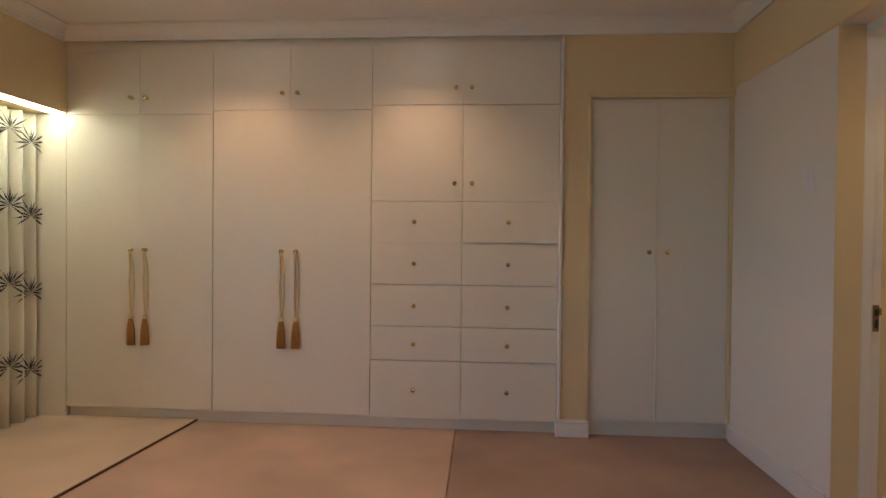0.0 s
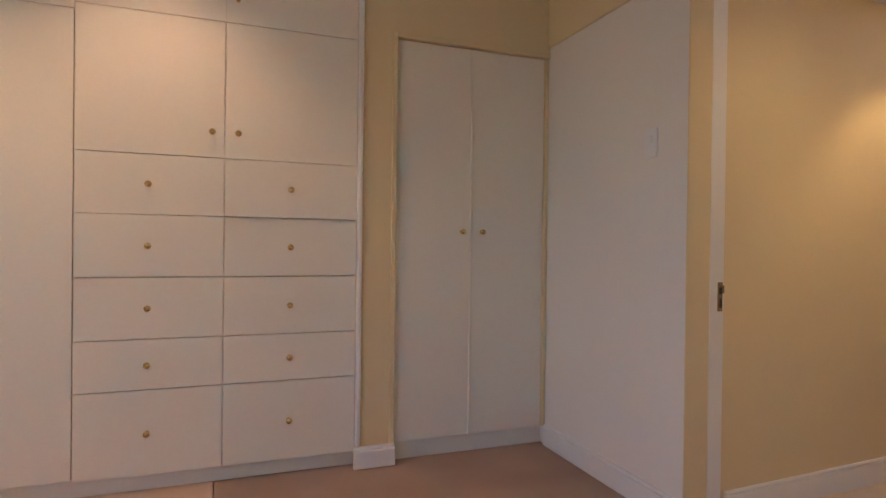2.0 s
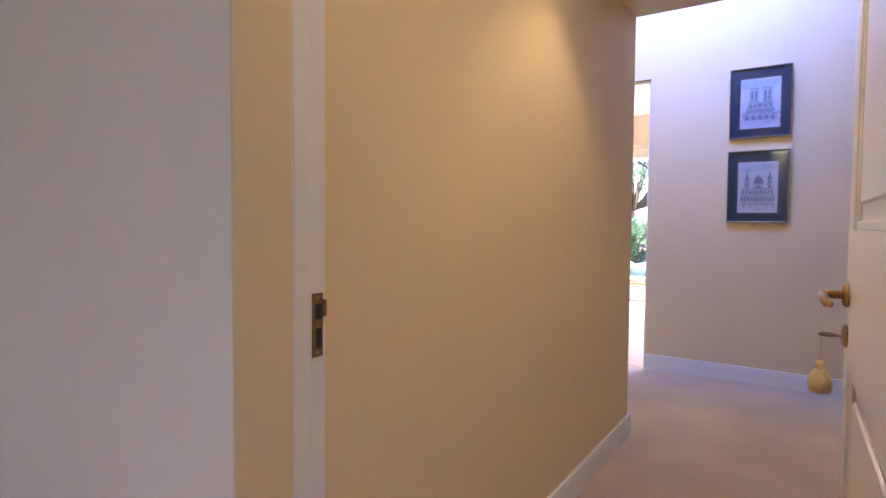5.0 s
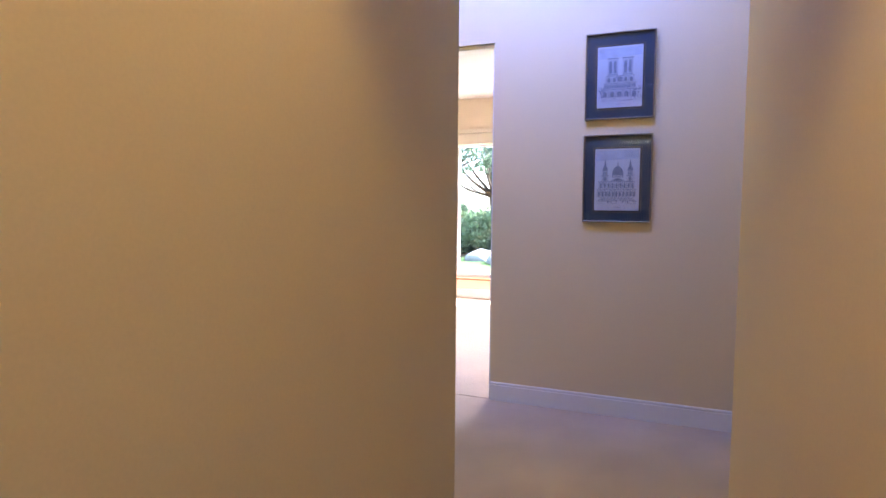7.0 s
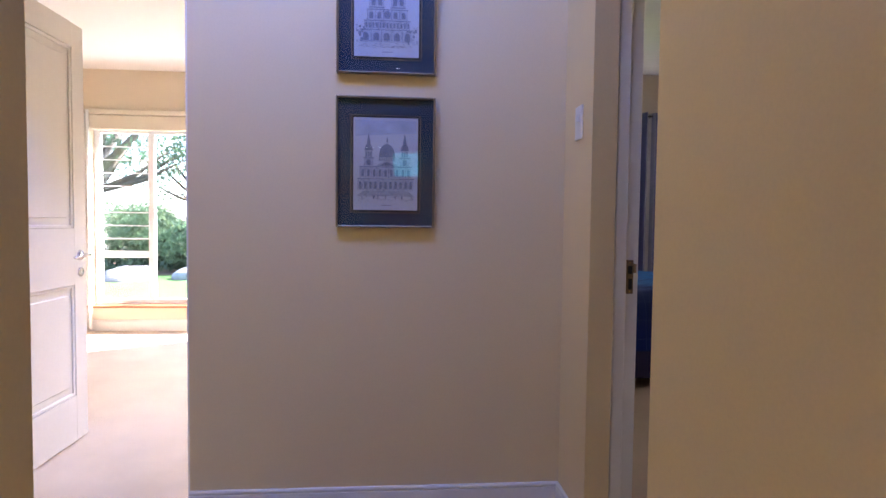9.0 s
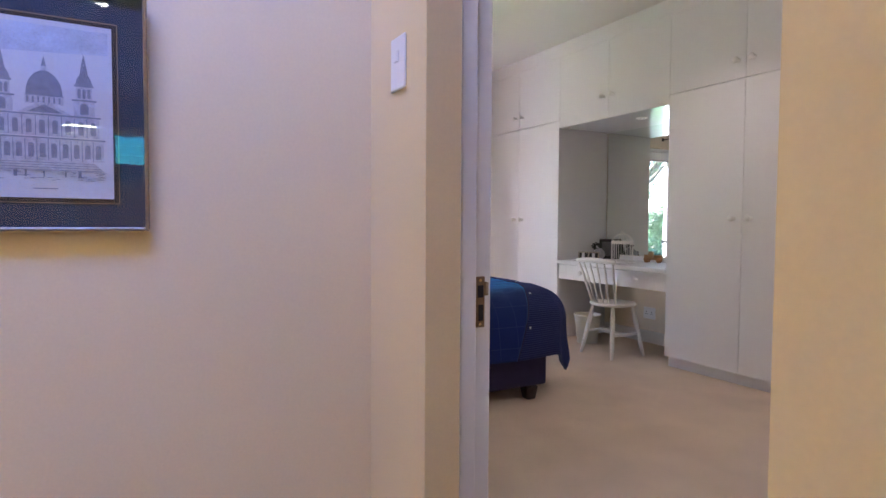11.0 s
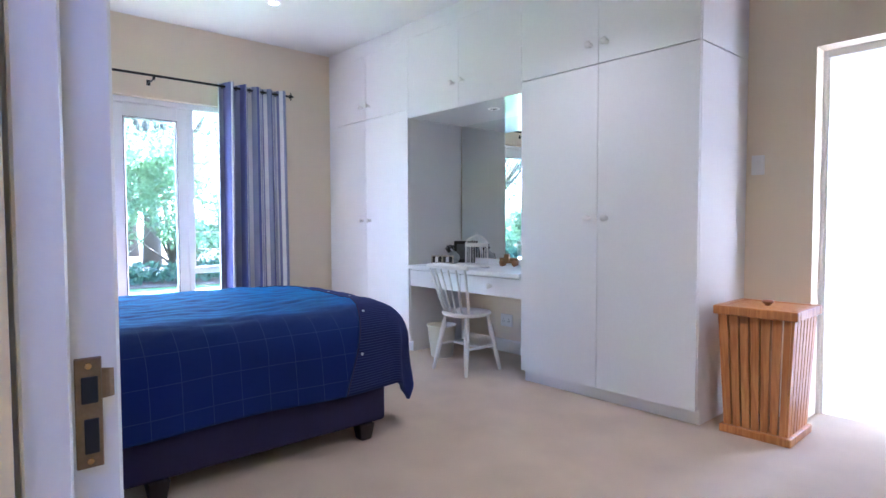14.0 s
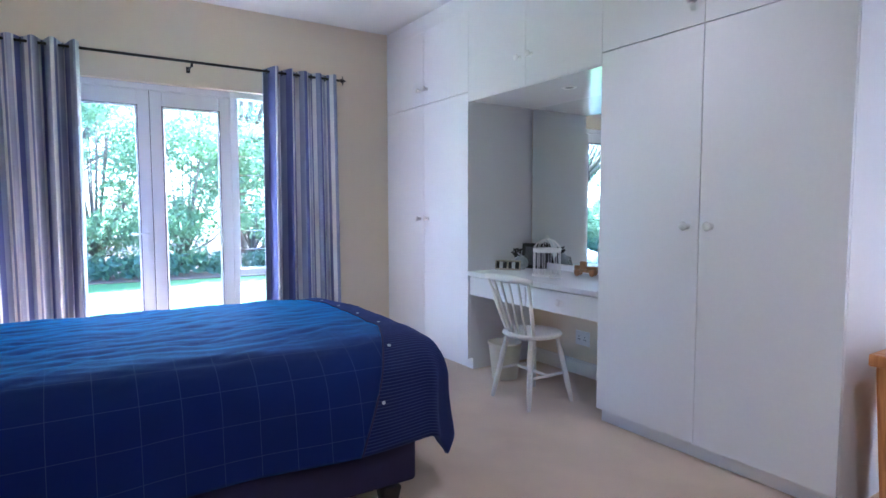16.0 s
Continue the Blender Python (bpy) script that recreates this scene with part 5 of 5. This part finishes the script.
def duvet_point(s, t, lift=0.0):
    """Cloth place for s metres across from the middle and t metres from the foot edge of the flat top (negative: overhang)."""
    dx, dy = max(abs(s) - HALF, 0.0), max(LEN - t, 0.0)
    d = math.hypot(dx, dy)
    bulge = 0.035 * math.cos(min(1.0, abs(s) / 0.75) * math.pi / 2)
    base_x, base_y = max(-HALF, min(HALF, s)), max(t, LEN)
    out, drop = 0.0, 0.0
    if d > 0:
        ang = min(d / RAD, math.pi / 2 * 0.94)
        rest = max(0.0, d - RAD * math.pi / 2 * 0.94)
        out = RAD * math.sin(ang) + rest * (0.10 - 0.06 * dy / d)
        drop = RAD * (1 - math.cos(ang)) + rest * 0.985
        ux, uy = math.copysign(dx / d, s), -dy / d
    else:
        ux = uy = 0.0
    wr = 0.010 * noise.noise((s * 2.6, t * 1.8, 0.3)) + 0.004 * noise.noise((s * 9.0, t * 7.0, 1.7)) + 0.008 * noise.noise((s * 1.5 + t * 4.5, t * 0.9, 4.2))
    # long pressed creases along the bed, stronger towards the head
    wander = 1.1 * noise.noise((s * 1.7, t * 1.4, 9.0))
    flat = 1 - 0.85 * min(1.0, drop / 0.1)
    for k, (a, c, w) in enumerate(((9.0, 1.6, 0.0050), (15.0, -2.6, 0.0030), (6.0, 3.4, 0.0040))):
        ridge = max(0.0, 1 - 5.5 * abs(noise.noise((s * a + t * c + wander, t * 1.1 - s * 0.6, 5.1 * k))))
        wr -= w * ridge * flat * (0.4 + 0.6 * min(1.0, max(0.0, t) / 1.2))
    fold = 0.020 * math.sin((s * 1.2 + t * 6.0)) * min(1.0, drop / 0.25)
    # taut diagonal creases towards the hanging corner
    crease = 0.0
    if dx > 0 and dy > 0:
        crease = 0.014 * math.sin(9 * math.atan2(dy, dx)) * min(1, drop / 0.2)
    x = CX + base_x + ux * (out + fold + crease + wr * min(1, drop / 0.1) + lift)
    y = base_y + uy * (out + fold * 0.5 + crease + wr * min(1, drop / 0.1) + lift)
    z = ZTOP + bulge - drop + wr * (1 - min(1, drop / 0.1)) + lift * (1 - min(1, drop / 0.12))
    return Vector((x, y, z))


def duvet_piece(name, s0, s1, ta, tb, ns, nt, mat, lift, label, us=lambda s, t: (s, t), edge=None):
    bm = bmesh.new()
    uv = bm.loops.layers.uv.verify()
    g = []
    for j in range(nt + 1):
        row = []
        for i in range(ns + 1):
            s = s0 + (s1 - s0) * i / ns
            t = ta(s) + (tb(s) - ta(s)) * j / nt
            if edge:
                s, t = edge(s, t)
            row.append((bm.verts.new(duvet_point(s, t, lift)), s, t))
        g.append(row)
    for j in range(nt):
        for i in range(ns):
            q = (g[j][i], g[j][i + 1], g[j + 1][i + 1], g[j + 1][i])
            f = bm.faces.new([v[0] for v in q])
            for lp, v in zip(f.loops, q):
                lp[uv].uv = us(v[1], v[2])
    o = part(name, bm, mat, duvet, label, True)
    md = o.modifiers.new("thickness", "SOLIDIFY")
    md.thickness, md.offset = 0.022, -1
    return o


SIDE = 1.13
FOOT = -0.37


def seam(s):
    """Where the buttoned seam runs: straight over the top, slanting back on the hanging sides."""
    return 0.245 + 0.24 * max(0.0, (abs(s) - 0.5) / 0.6)


def hem(s, t):
    """Pulls the cloth's corner in, so that it does not trail far below the hem."""
    over = max(0.0, abs(s) - HALF) / (SIDE - HALF)
    return s, t + max(0.0, LEN - t) * 0.26 * over ** 2


duvet_piece("duvet_cover", -SIDE, SIDE, seam, lambda s: 2.3, 170, 150, M_DUVET, 0.0, "bright blue cotton with a fine pale check", us=lambda s, t: (s + 10.02, t + 10.05), edge=hem)
duvet_piece("foot_band", -SIDE, SIDE, lambda s: FOOT, lambda s: seam(s) + 0.012, 90, 24, M_BAND, -0.004, "dark blue pinstriped foot end", us=lambda s, t: (s + 10.0, t + 10.0), edge=hem)
bm = bmesh.new()
tube(bm, [duvet_point(*hem(-SIDE + 2 * SIDE * k / 80, seam(-SIDE + 2 * SIDE * k / 80) - 0.002), 0.002) for k in range(81)], 0.004, 6)
part("piping", bm, M_BASE, duvet, "dark piped seam", True)
for s in (-0.93, -0.70, -0.44, -0.2, 0.05, 0.3, 0.55, 0.8):
    p = duvet_point(*hem(s, seam(s) - 0.03), 0.004)
    nrm = (duvet_point(*hem(s + 0.02, seam(s) - 0.03)) - duvet_point(*hem(s - 0.02, seam(s) - 0.03))).cross(Vector((0, 1, 0)))
    nrm = (-nrm if nrm.dot(p - Vector((CX, p.y, 0.3))) < 0 else nrm).normalized()
    bm = bmesh.new()
    lathe(bm, [(0.0, 0.0), (0.0075, 0.0), (0.0085, 0.002), (0.006, 0.0035), (0.0, 0.002)], p, 12, nrm.to_track_quat("Z", "Y").to_matrix().to_4x4())
    part("button", bm, M_BUTTON, duvet, "", True)

# ---- French doors, curtains and rod ----
fd = tagged(new("window_french_doors"), "white French doors with louvred sidelights to the garden", "French doors", kind="structure")
XD0, XD1 = 10.755, 10.825
part("outer_frame", boxes((XD0, XD1 + 0.02, -0.118, -0.07, 0, 2.233), (XD0, XD1 + 0.02, 1.83, 1.878, 0, 2.233), (XD0, XD1 + 0.02, -0.07, 1.83, 2.185, 2.233), (XD0, XD1 + 0.02, 0.232, 0.282, 0, 2.185), (XD0, XD1 + 0.02, 1.482, 1.532, 0, 2.185),
                          (XD0, XD1 + 0.02, -0.07, 0.232, 0.0, 0.06), (XD0, XD1 + 0.02, 1.532, 1.83, 0.0, 0.06), (XD0, XD1 + 0.02, -0.07, 0.232, 0.70, 0.76), (XD0, XD1 + 0.02, 1.532, 1.83, 0.70, 0.76), bev=0.005), M_UPVC, fd)
for a, b in ((0.284, 0.881), (0.885, 1.480)):
    st = 0.088
    lf = part("door_leaf", boxes((XD0 - 0.006, XD1 - 0.01, a, a + st, 0.01, 2.18), (XD0 - 0.006, XD1 - 0.01, b - st, b, 0.01, 2.18), (XD0 - 0.006, XD1 - 0.01, a + st, b - st, 2.06, 2.18), (XD0 - 0.006, XD1 - 0.01, a + st, b - st, 0.01, 0.16), bev=0.006, seg=2), M_UPVC, fd)
    o = part("pane", boxes((XD0 + 0.026, XD0 + 0.032, a + st, b - st, 0.16, 2.06)), M_GLASS, fd)
    o.visible_shadow = False
    part("glazing_bead", boxes((XD0 + 0.004, XD0 + 0.024, a + st, a + st + 0.012, 0.16, 2.06), (XD0 + 0.004, XD0 + 0.024, b - st - 0.012, b - st, 0.16, 2.06), (XD0 + 0.004, XD0 + 0.024, a + st + 0.012, b - st - 0.012, 2.048, 2.06), bev=0.003), M_UPVC, fd)
for a, b in ((-0.07, 0.232), (1.532, 1.83)):
    for k in range(9):
        z = 0.765 + 0.157 * k
        o = part("louvre_pane", boxes((XD0 + 0.03, XD0 + 0.035, a + 0.03, b - 0.03, z + 0.004, z + 0.150)), M_GLASS, fd)
        o.visible_shadow = False
        part("louvre_clip", boxes((XD0 + 0.012, XD0 + 0.05, a, a + 0.028, z - 0.008, z + 0.008), (XD0 + 0.012, XD0 + 0.05, b - 0.028, b, z - 0.008, z + 0.008), (XD0 + 0.026, XD0 + 0.04, a + 0.028, b - 0.028, z - 0.003, z + 0.003)), M_CHROME, fd)
    part("louvre_stile", boxes((XD0 + 0.008, XD0 + 0.06, a - 0.0, a + 0.012, 0.76, 2.185), (XD0 + 0.008, XD0 + 0.06, b - 0.012, b, 0.76, 2.185)), M_UPVC, fd)
    o = part("low_pane", boxes((XD0 + 0.03, XD0 + 0.036, a, b, 0.06, 0.70)), M_GLASS, fd)
    o.visible_shadow = False
for a, b in ((0.284, 0.881), (0.885, 1.480)):
    part("gasket", boxes((XD0 + 0.0035, XD0 + 0.0095, a + 0.086, a + 0.089, 0.158, 2.062), (XD0 + 0.0035, XD0 + 0.0095, b - 0.089, b - 0.086, 0.158, 2.062), (XD0 + 0.0035, XD0 + 0.0095, a + 0.089, b - 0.089, 2.058, 2.062)), M_BLACK, fd, "thin black glazing gasket")
    part("gasket", boxes((XD0 - 0.0085, XD0 - 0.0055, a + 0.082, a + 0.0865, 0.155, 2.066), (XD0 - 0.0085, XD0 - 0.0055, b - 0.0865, b - 0.082, 0.155, 2.066), (XD0 - 0.0085, XD0 - 0.0055, a + 0.0865, b - 0.0865, 2.0615, 2.066)), M_BLACK, fd, "thin black glazing gasket")
part("meeting_seal", boxes((XD0 + 0.0, XD0 + 0.03, 0.8812, 0.8848, 0.01, 2.18)), M_BLACK, fd, "black meeting seal")
part("handle_plate", boxes((XD0 - 0.016, XD0 - 0.006, 0.908, 0.936, 0.93, 1.12), bev=0.004, seg=2), M_UPVC, fd, "white handle plate")
bm = bmesh.new()
tube(bm, [(XD0 - 0.01, 0.922, 1.075), (XD0 - 0.05, 0.922, 1.075), (XD0 - 0.052, 0.95, 1.075), (XD0 - 0.05, 1.04, 1.075)], [0.010, 0.010, 0.010, 0.008], 10)
part("lever", bm, M_UPVC, fd, "white lever handle", True)

rod = thing("curtain_rod", (10.52, 0.65, 2.36), "thin black iron curtain rod with leaf-shaped finials", "curtain rod")
RX, RZ = 10.53, 2.385
bm = bmesh.new()
tube(bm, [(RX, -0.585, RZ), (RX, 1.95, RZ)], 0.010, 10)
part("bar", bm, M_IRON, rod, "", True)
for y in (-0.60, 1.965):
    sgn = -1 if y < 0 else 1
    bm = bmesh.new()
    lathe(bm, [(0.0, 0), (0.012, 0.002), (0.006, 0.012), (0.013, 0.02), (0.020, 0.032), (0.010, 0.055), (0.0, 0.075)], (RX, y - sgn * 0.012, RZ), 12, pose(0, 0, 0, -sgn * 90))
    for s_ in (-1, 1):
        tube(bm, [(RX, y + sgn * 0.012, RZ), (RX, y + sgn * 0.03, RZ + s_ * 0.025), (RX, y + sgn * 0.022, RZ + s_ * 0.042)], [0.006, 0.006, 0.001], 6)
    part("finial", bm, M_IRON, rod, "leaf-shaped iron finial", True)
for y in (-0.52, 0.605, 1.9):
    bm = bmesh.new()
    tube(bm, [(RX, y, RZ - 0.012), (RX + 0.05, y, RZ - 0.03), (10.699, y, RZ - 0.03)], 0.006, 8)
    box(bm, 10.690, 10.70, y - 0.014, y + 0.014, RZ - 0.05, RZ - 0.005)
    box(bm, RX - 0.008, RX + 0.008, y - 0.008, y + 0.008, RZ - 0.036, RZ - 0.008)
    part("bracket", bm, M_IRON, rod)
for ya, yb_, n in ((0.07, -0.56, 5), (1.335, 1.93, 5)):
    c = hang("striped_curtain", "blue and grey striped curtain on rings beside the French doors", pleats((RX, ya), (RX, yb_), n, 0.06, 14, uneven=0.5, fullness=2.6), 0.02, 2.42, M_CURTAIN, "curtain", "bedroom curtains", 0.015)
    for k in range(n * 2):
        y = ya + (yb_ - ya) * (k + 0.5) / (n * 2)
        bm = bmesh.new()
        tube(bm, [(RX + 0.021 * math.cos(q), y, RZ + 0.021 * math.sin(q)) for q in [j * math.pi / 8 for j in range(17)]], 0.003, 6)
        part("eyelet", bm, M_IRON, c, "black metal eyelet", True)

# ---- clothes chair by the bathroom ----
vs = thing("wooden_chair", (5.25, 0.75, 0), "brown wooden chair with a grey-blue throw over its back", "chair")
MV = pose(5.275, 0.735, 0, 0, 0, 10)
for sx in (-0.19, 0.19):
    for sy, h in ((-0.19, 0.45), (0.0, 0.945)):
        bm = boxes((sx - 0.017, sx + 0.017, sy + 0.18 - 0.017, sy + 0.18 + 0.017, 0, h), bev=0.006, seg=2)
        bm.transform(MV)
        part("leg", bm, M_BROWNWOOD, vs)
for nm, sp in (("seat", (-0.21, 0.21, -0.03, 0.2, 0.43, 0.455)), ("top_rail", (-0.22, 0.22, 0.165, 0.195, 0.912, 0.974))):
    bm = boxes(sp, bev=0.01, seg=2)
    bm.transform(MV)
    part(nm, bm, M_BROWNWOOD, vs)
th = thing("throw", (5.24, 0.9, 0.2), "grey-blue throw hanging over the chair back", "throw")
bm = bmesh.new()
cloth(bm, [(0.17 + 0.26 * f, 0.21 + 0.02 * math.sin(16 * f), f) for f in [k / 12 - 0.9 for k in range(13)]], 0.12, 0.915, 8, 0.02)
bm.transform(MV)
o = part("cloth", bm, M_THROW, th, "", True)
o.modifiers.new("thickness", "SOLIDIFY").thickness = 0.008

# ---- bathroom ----
tile = boxes((0.004, 0.446, 0.004, 0.446, -0.006, 0.0), bev=0.0015)
bmesh.ops.recalc_face_normals(tile, faces=tile.faces)
tile_mesh = bpy.data.meshes.new("floor_tile")
tile.to_mesh(tile_mesh)
tile.free()
tile_mesh.materials.append(M_TILE)
for i in range(6):
    for j in range(5):
        o = new("floor_tile", tile_mesh)
        o.location = (4.25 + 0.45 * i, -4.2 + 0.45 * j - 0.008, 0.0)
        o.parent = bath_floor
tub = thing("bathtub", (5.9, -3.8, 0), "white built-in bathtub with a plain panel", "bathtub")
part("panel", boxes((4.25, 6.85, -3.46, -3.42, 0, 0.50), bev=0.006, seg=2), M_ENAMEL, tub)
part("rim", boxes((4.25, 6.85, -4.19, -3.40, 0.50, 0.55), bev=0.02, seg=3), M_ENAMEL, tub)
bw = tagged(new("window_bathroom"), "white bathroom window", "window", kind="structure")
part("window_frame", boxes((4.8, 4.85, -4.3, -4.24, 1.0, 2.2), (6.35, 6.4, -4.3, -4.24, 1.0, 2.2), (4.85, 6.35, -4.3, -4.24, 1.0, 1.05), (4.85, 6.35, -4.3, -4.24, 2.15, 2.2), bev=0.004), M_UPVC, bw)
o = part("pane", boxes((4.85, 6.35, -4.272, -4.266, 1.05, 2.15)), M_GLASS, bw)
o.visible_shadow = False

# ---- garden ----
def ground_sheet():
    bm = bmesh.new()
    n = 60
    vs_ = [[bm.verts.new((sgn_x, sgn_y, -0.14)) for sgn_y in [-600 + 1200 * j / n for j in range(n + 1)]] for sgn_x in [-600 + 1200 * i / n for i in range(n + 1)]]
    for i in range(n):
        for j in range(n):
            bm.faces.new((vs_[i][j], vs_[i + 1][j], vs_[i + 1][j + 1], vs_[i][j + 1]))
    return structure("ground", bm, M_LAWN, "mown green lawn reaching into the distance", "lawn")


ground_sheet()
structure("pavement_terrace", boxes((10.93, 12.9, 2.6, 7.6, -0.14, -0.05), (10.36, 10.92, 2.6, 7.6, -0.14, -0.05), bev=0.008), M_PAVE, "pale paved terrace outside the window", "terrace")
structure("ground_bed", prism([(18.6, -9), (17.8, -3), (18.3, 2), (17.6, 6), (18.4, 12), (17.5, 20), (40, 24), (40, -16)], -0.14, -0.118), M_SOIL, "brown planting bed covered in leaf litter", "planting bed")


def leaves(points, size, seed, jitter=0.5):
    """One mesh of many small folded leaves at the points."""
    rng = np.random.default_rng(seed)
    n = len(points)
    pts = np.asarray(points)
    a = rng.normal(size=(n, 3))
    a /= np.linalg.norm(a, axis=1)[:, None]
    b = np.cross(a, rng.normal(size=(n, 3)))
    b /= np.linalg.norm(b, axis=1)[:, None]
    s = size * (1 - jitter / 2 + jitter * rng.random((n, 1)))
    quad = np.stack([pts - a * s, pts + b * s * 0.42, pts + a * s, pts - b * s * 0.42], 1).reshape(-1, 3)
    me = bpy.data.meshes.new("leaves")
    me.from_pydata(quad.tolist(), [], np.arange(4 * n).reshape(-1, 4).tolist())
    return me


def crown_points(blobs, per, seed):
    rng = np.random.default_rng(seed)
    out = []
    for x, y, z, rx, rz in blobs:
        n = int(per * rx * rx)
        d = rng.normal(size=(n, 3))
        d /= np.linalg.norm(d, axis=1)[:, None]
        r = 0.55 + 0.5 * rng.random((n, 1)) ** 0.6
        out.append(np.array((x, y, z)) + d * r * np.array((rx, rx, rz)))
    return np.concatenate(out)


def plant(name, x, y, h, spread, seed, mat, label, cat, trunk_h, size=0.06, clumps=16, per=900):
    rng = np.random.default_rng(seed)
    t = thing(name, (x, y, -0.1), label, cat, "garden planting")
    blobs, limbs = [], bmesh.new()
    tr = 0.035 * h if cat == "tree" else 0.02 * h
    tube(limbs, [(x, y, -0.12), (x + 0.04 * h * (rng.random() - 0.5), y, trunk_h * 0.5), (x, y + 0.05 * h * (rng.random() - 0.5), trunk_h), (x, y, trunk_h + 0.25 * (h - trunk_h))], [tr, tr * 0.8, tr * 0.65, tr * 0.4], 9)
    for k in range(clumps):
        a, f = rng.random() * 2 * math.pi, rng.random()
        z = trunk_h + (h - trunk_h) * (0.05 + 0.9 * f)
        r = spread * (0.35 + 0.65 * rng.random()) * math.sin(math.pi * min(0.95, 0.22 + 0.7 * f)) ** 0.8
        px, py = x + r * math.cos(a), y + r * math.sin(a)
        br = (0.22 + 0.2 * rng.random()) * spread
        blobs.append((px, py, z, br, br * 0.75))
        tube(limbs, [(x, y, trunk_h * 0.85), ((x + px) / 2, (y + py) / 2, (trunk_h + z) / 2 - 0.05 * h), (px, py, z)], [tr * 0.45, tr * 0.28, tr * 0.08], 6)
    part("trunk", limbs, M_BARK, t, "grey-brown trunk and limbs", True)
    me = leaves(crown_points(blobs, per, seed + 1), size, seed + 2)
    me.materials.append(mat)
    o = new("crown", me)
    o.parent = t
    o.matrix_parent_inverse = t.matrix_basis.inverted()
    tagged(o, "loose crown of small leaves")
    return t


for i, (x, y, h, sp, mt) in enumerate(((19.6, -4.4, 2.7, 1.4, 1), (19.8, -2.2, 3.3, 1.5, 0), (19.2, -0.6, 3.5, 1.4, 0), (20.4, 1.0, 4.4, 1.7, 0), (20.0, 3.2, 2.9, 1.5, 1), (20.2, 5.6, 2.3, 1.5, 1), (19.0, 7.6, 1.1, 1.1, 0), (20.0, 9.6, 1.4, 1.3, 0), (19.2, 12.0, 1.3, 1.3, 0),
                                     (19.0, -6.8, 2.6, 1.5, 2), (21.5, 14.5, 2.6, 1.7, 0))):
    plant("shrub", x, y, h, sp, 40 + i, M_LEAF[mt], "dense green garden shrub beyond the lawn", "shrub", 0.25, 0.056, 24, 1700)
for i, (x, y, h, sp, mt) in enumerate(((24.5, -3.0, 8.0, 3.2, 2), (23.5, 2.4, 7.5, 3.0, 1), (25.5, 7.0, 8.5, 3.4, 2), (22.0, 11.5, 7.0, 3.0, 1), (27.0, -8.5, 8.5, 3.4, 1), (26.0, 16.0, 8.0, 3.4, 2), (15.6, 8.6, 6.2, 2.3, 2), (30.0, 2.5, 6.5, 3.2, 2), (31.0, 11.0, 6.5, 3.4, 2), (31.0, -4.0, 6.5, 3.4, 1))):
    plant("garden_tree", x, y, h, sp, 70 + i, M_LEAF[mt], "leafy garden tree behind the shrubs", "tree", h * 0.33, 0.10, 22, 150)
for i, (x, y, s_) in enumerate(((16.6, 6.2, 0.5), (17.2, 7.1, 0.38), (16.9, 8.3, 0.45))):
    bm = bmesh.new()
    bmesh.ops.create_icosphere(bm, subdivisions=3, radius=1)
    for v in bm.verts:
        v.co = Vector((v.co.x * s_ * 1.4, v.co.y * s_, v.co.z * s_ * 0.6)) * (1 + 0.25 * noise.noise(v.co * 1.6 + Vector((i, 0, 0)))) + Vector((x, y, -0.1))
    tagged(link_mesh("garden_rock", bm, M_ROCK, True), "rounded grey rock at the edge of the lawn", "rock", "garden rocks")
# low foliage along the bed's edge
rng = np.random.default_rng(5)
edge_pts = np.stack([18.3 + 1.2 * rng.random(9000), -9 + 26 * rng.random(9000), -0.05 + 0.35 * rng.random(9000) ** 1.5], 1)
me = leaves(edge_pts, 0.09, 6)
me.materials.append(M_LEAF[2])
tagged(new("ground_cover", me), "low green ground cover at the lawn's edge", "plants", kind="stuff")
# west side, seen in reflections only
for i, (x, y, h, sp) in enumerate(((-8.0, 1.0, 1.5, 0.8), (-8.5, 4.0, 1.6, 0.9), (-7.6, -2.0, 1.4, 0.8))):
    plant("shrub", x, y, h, sp, 95 + i, M_LEAF[0], "low green shrub outside the dressing room", "shrub", 0.2, 0.06, 14, 700)
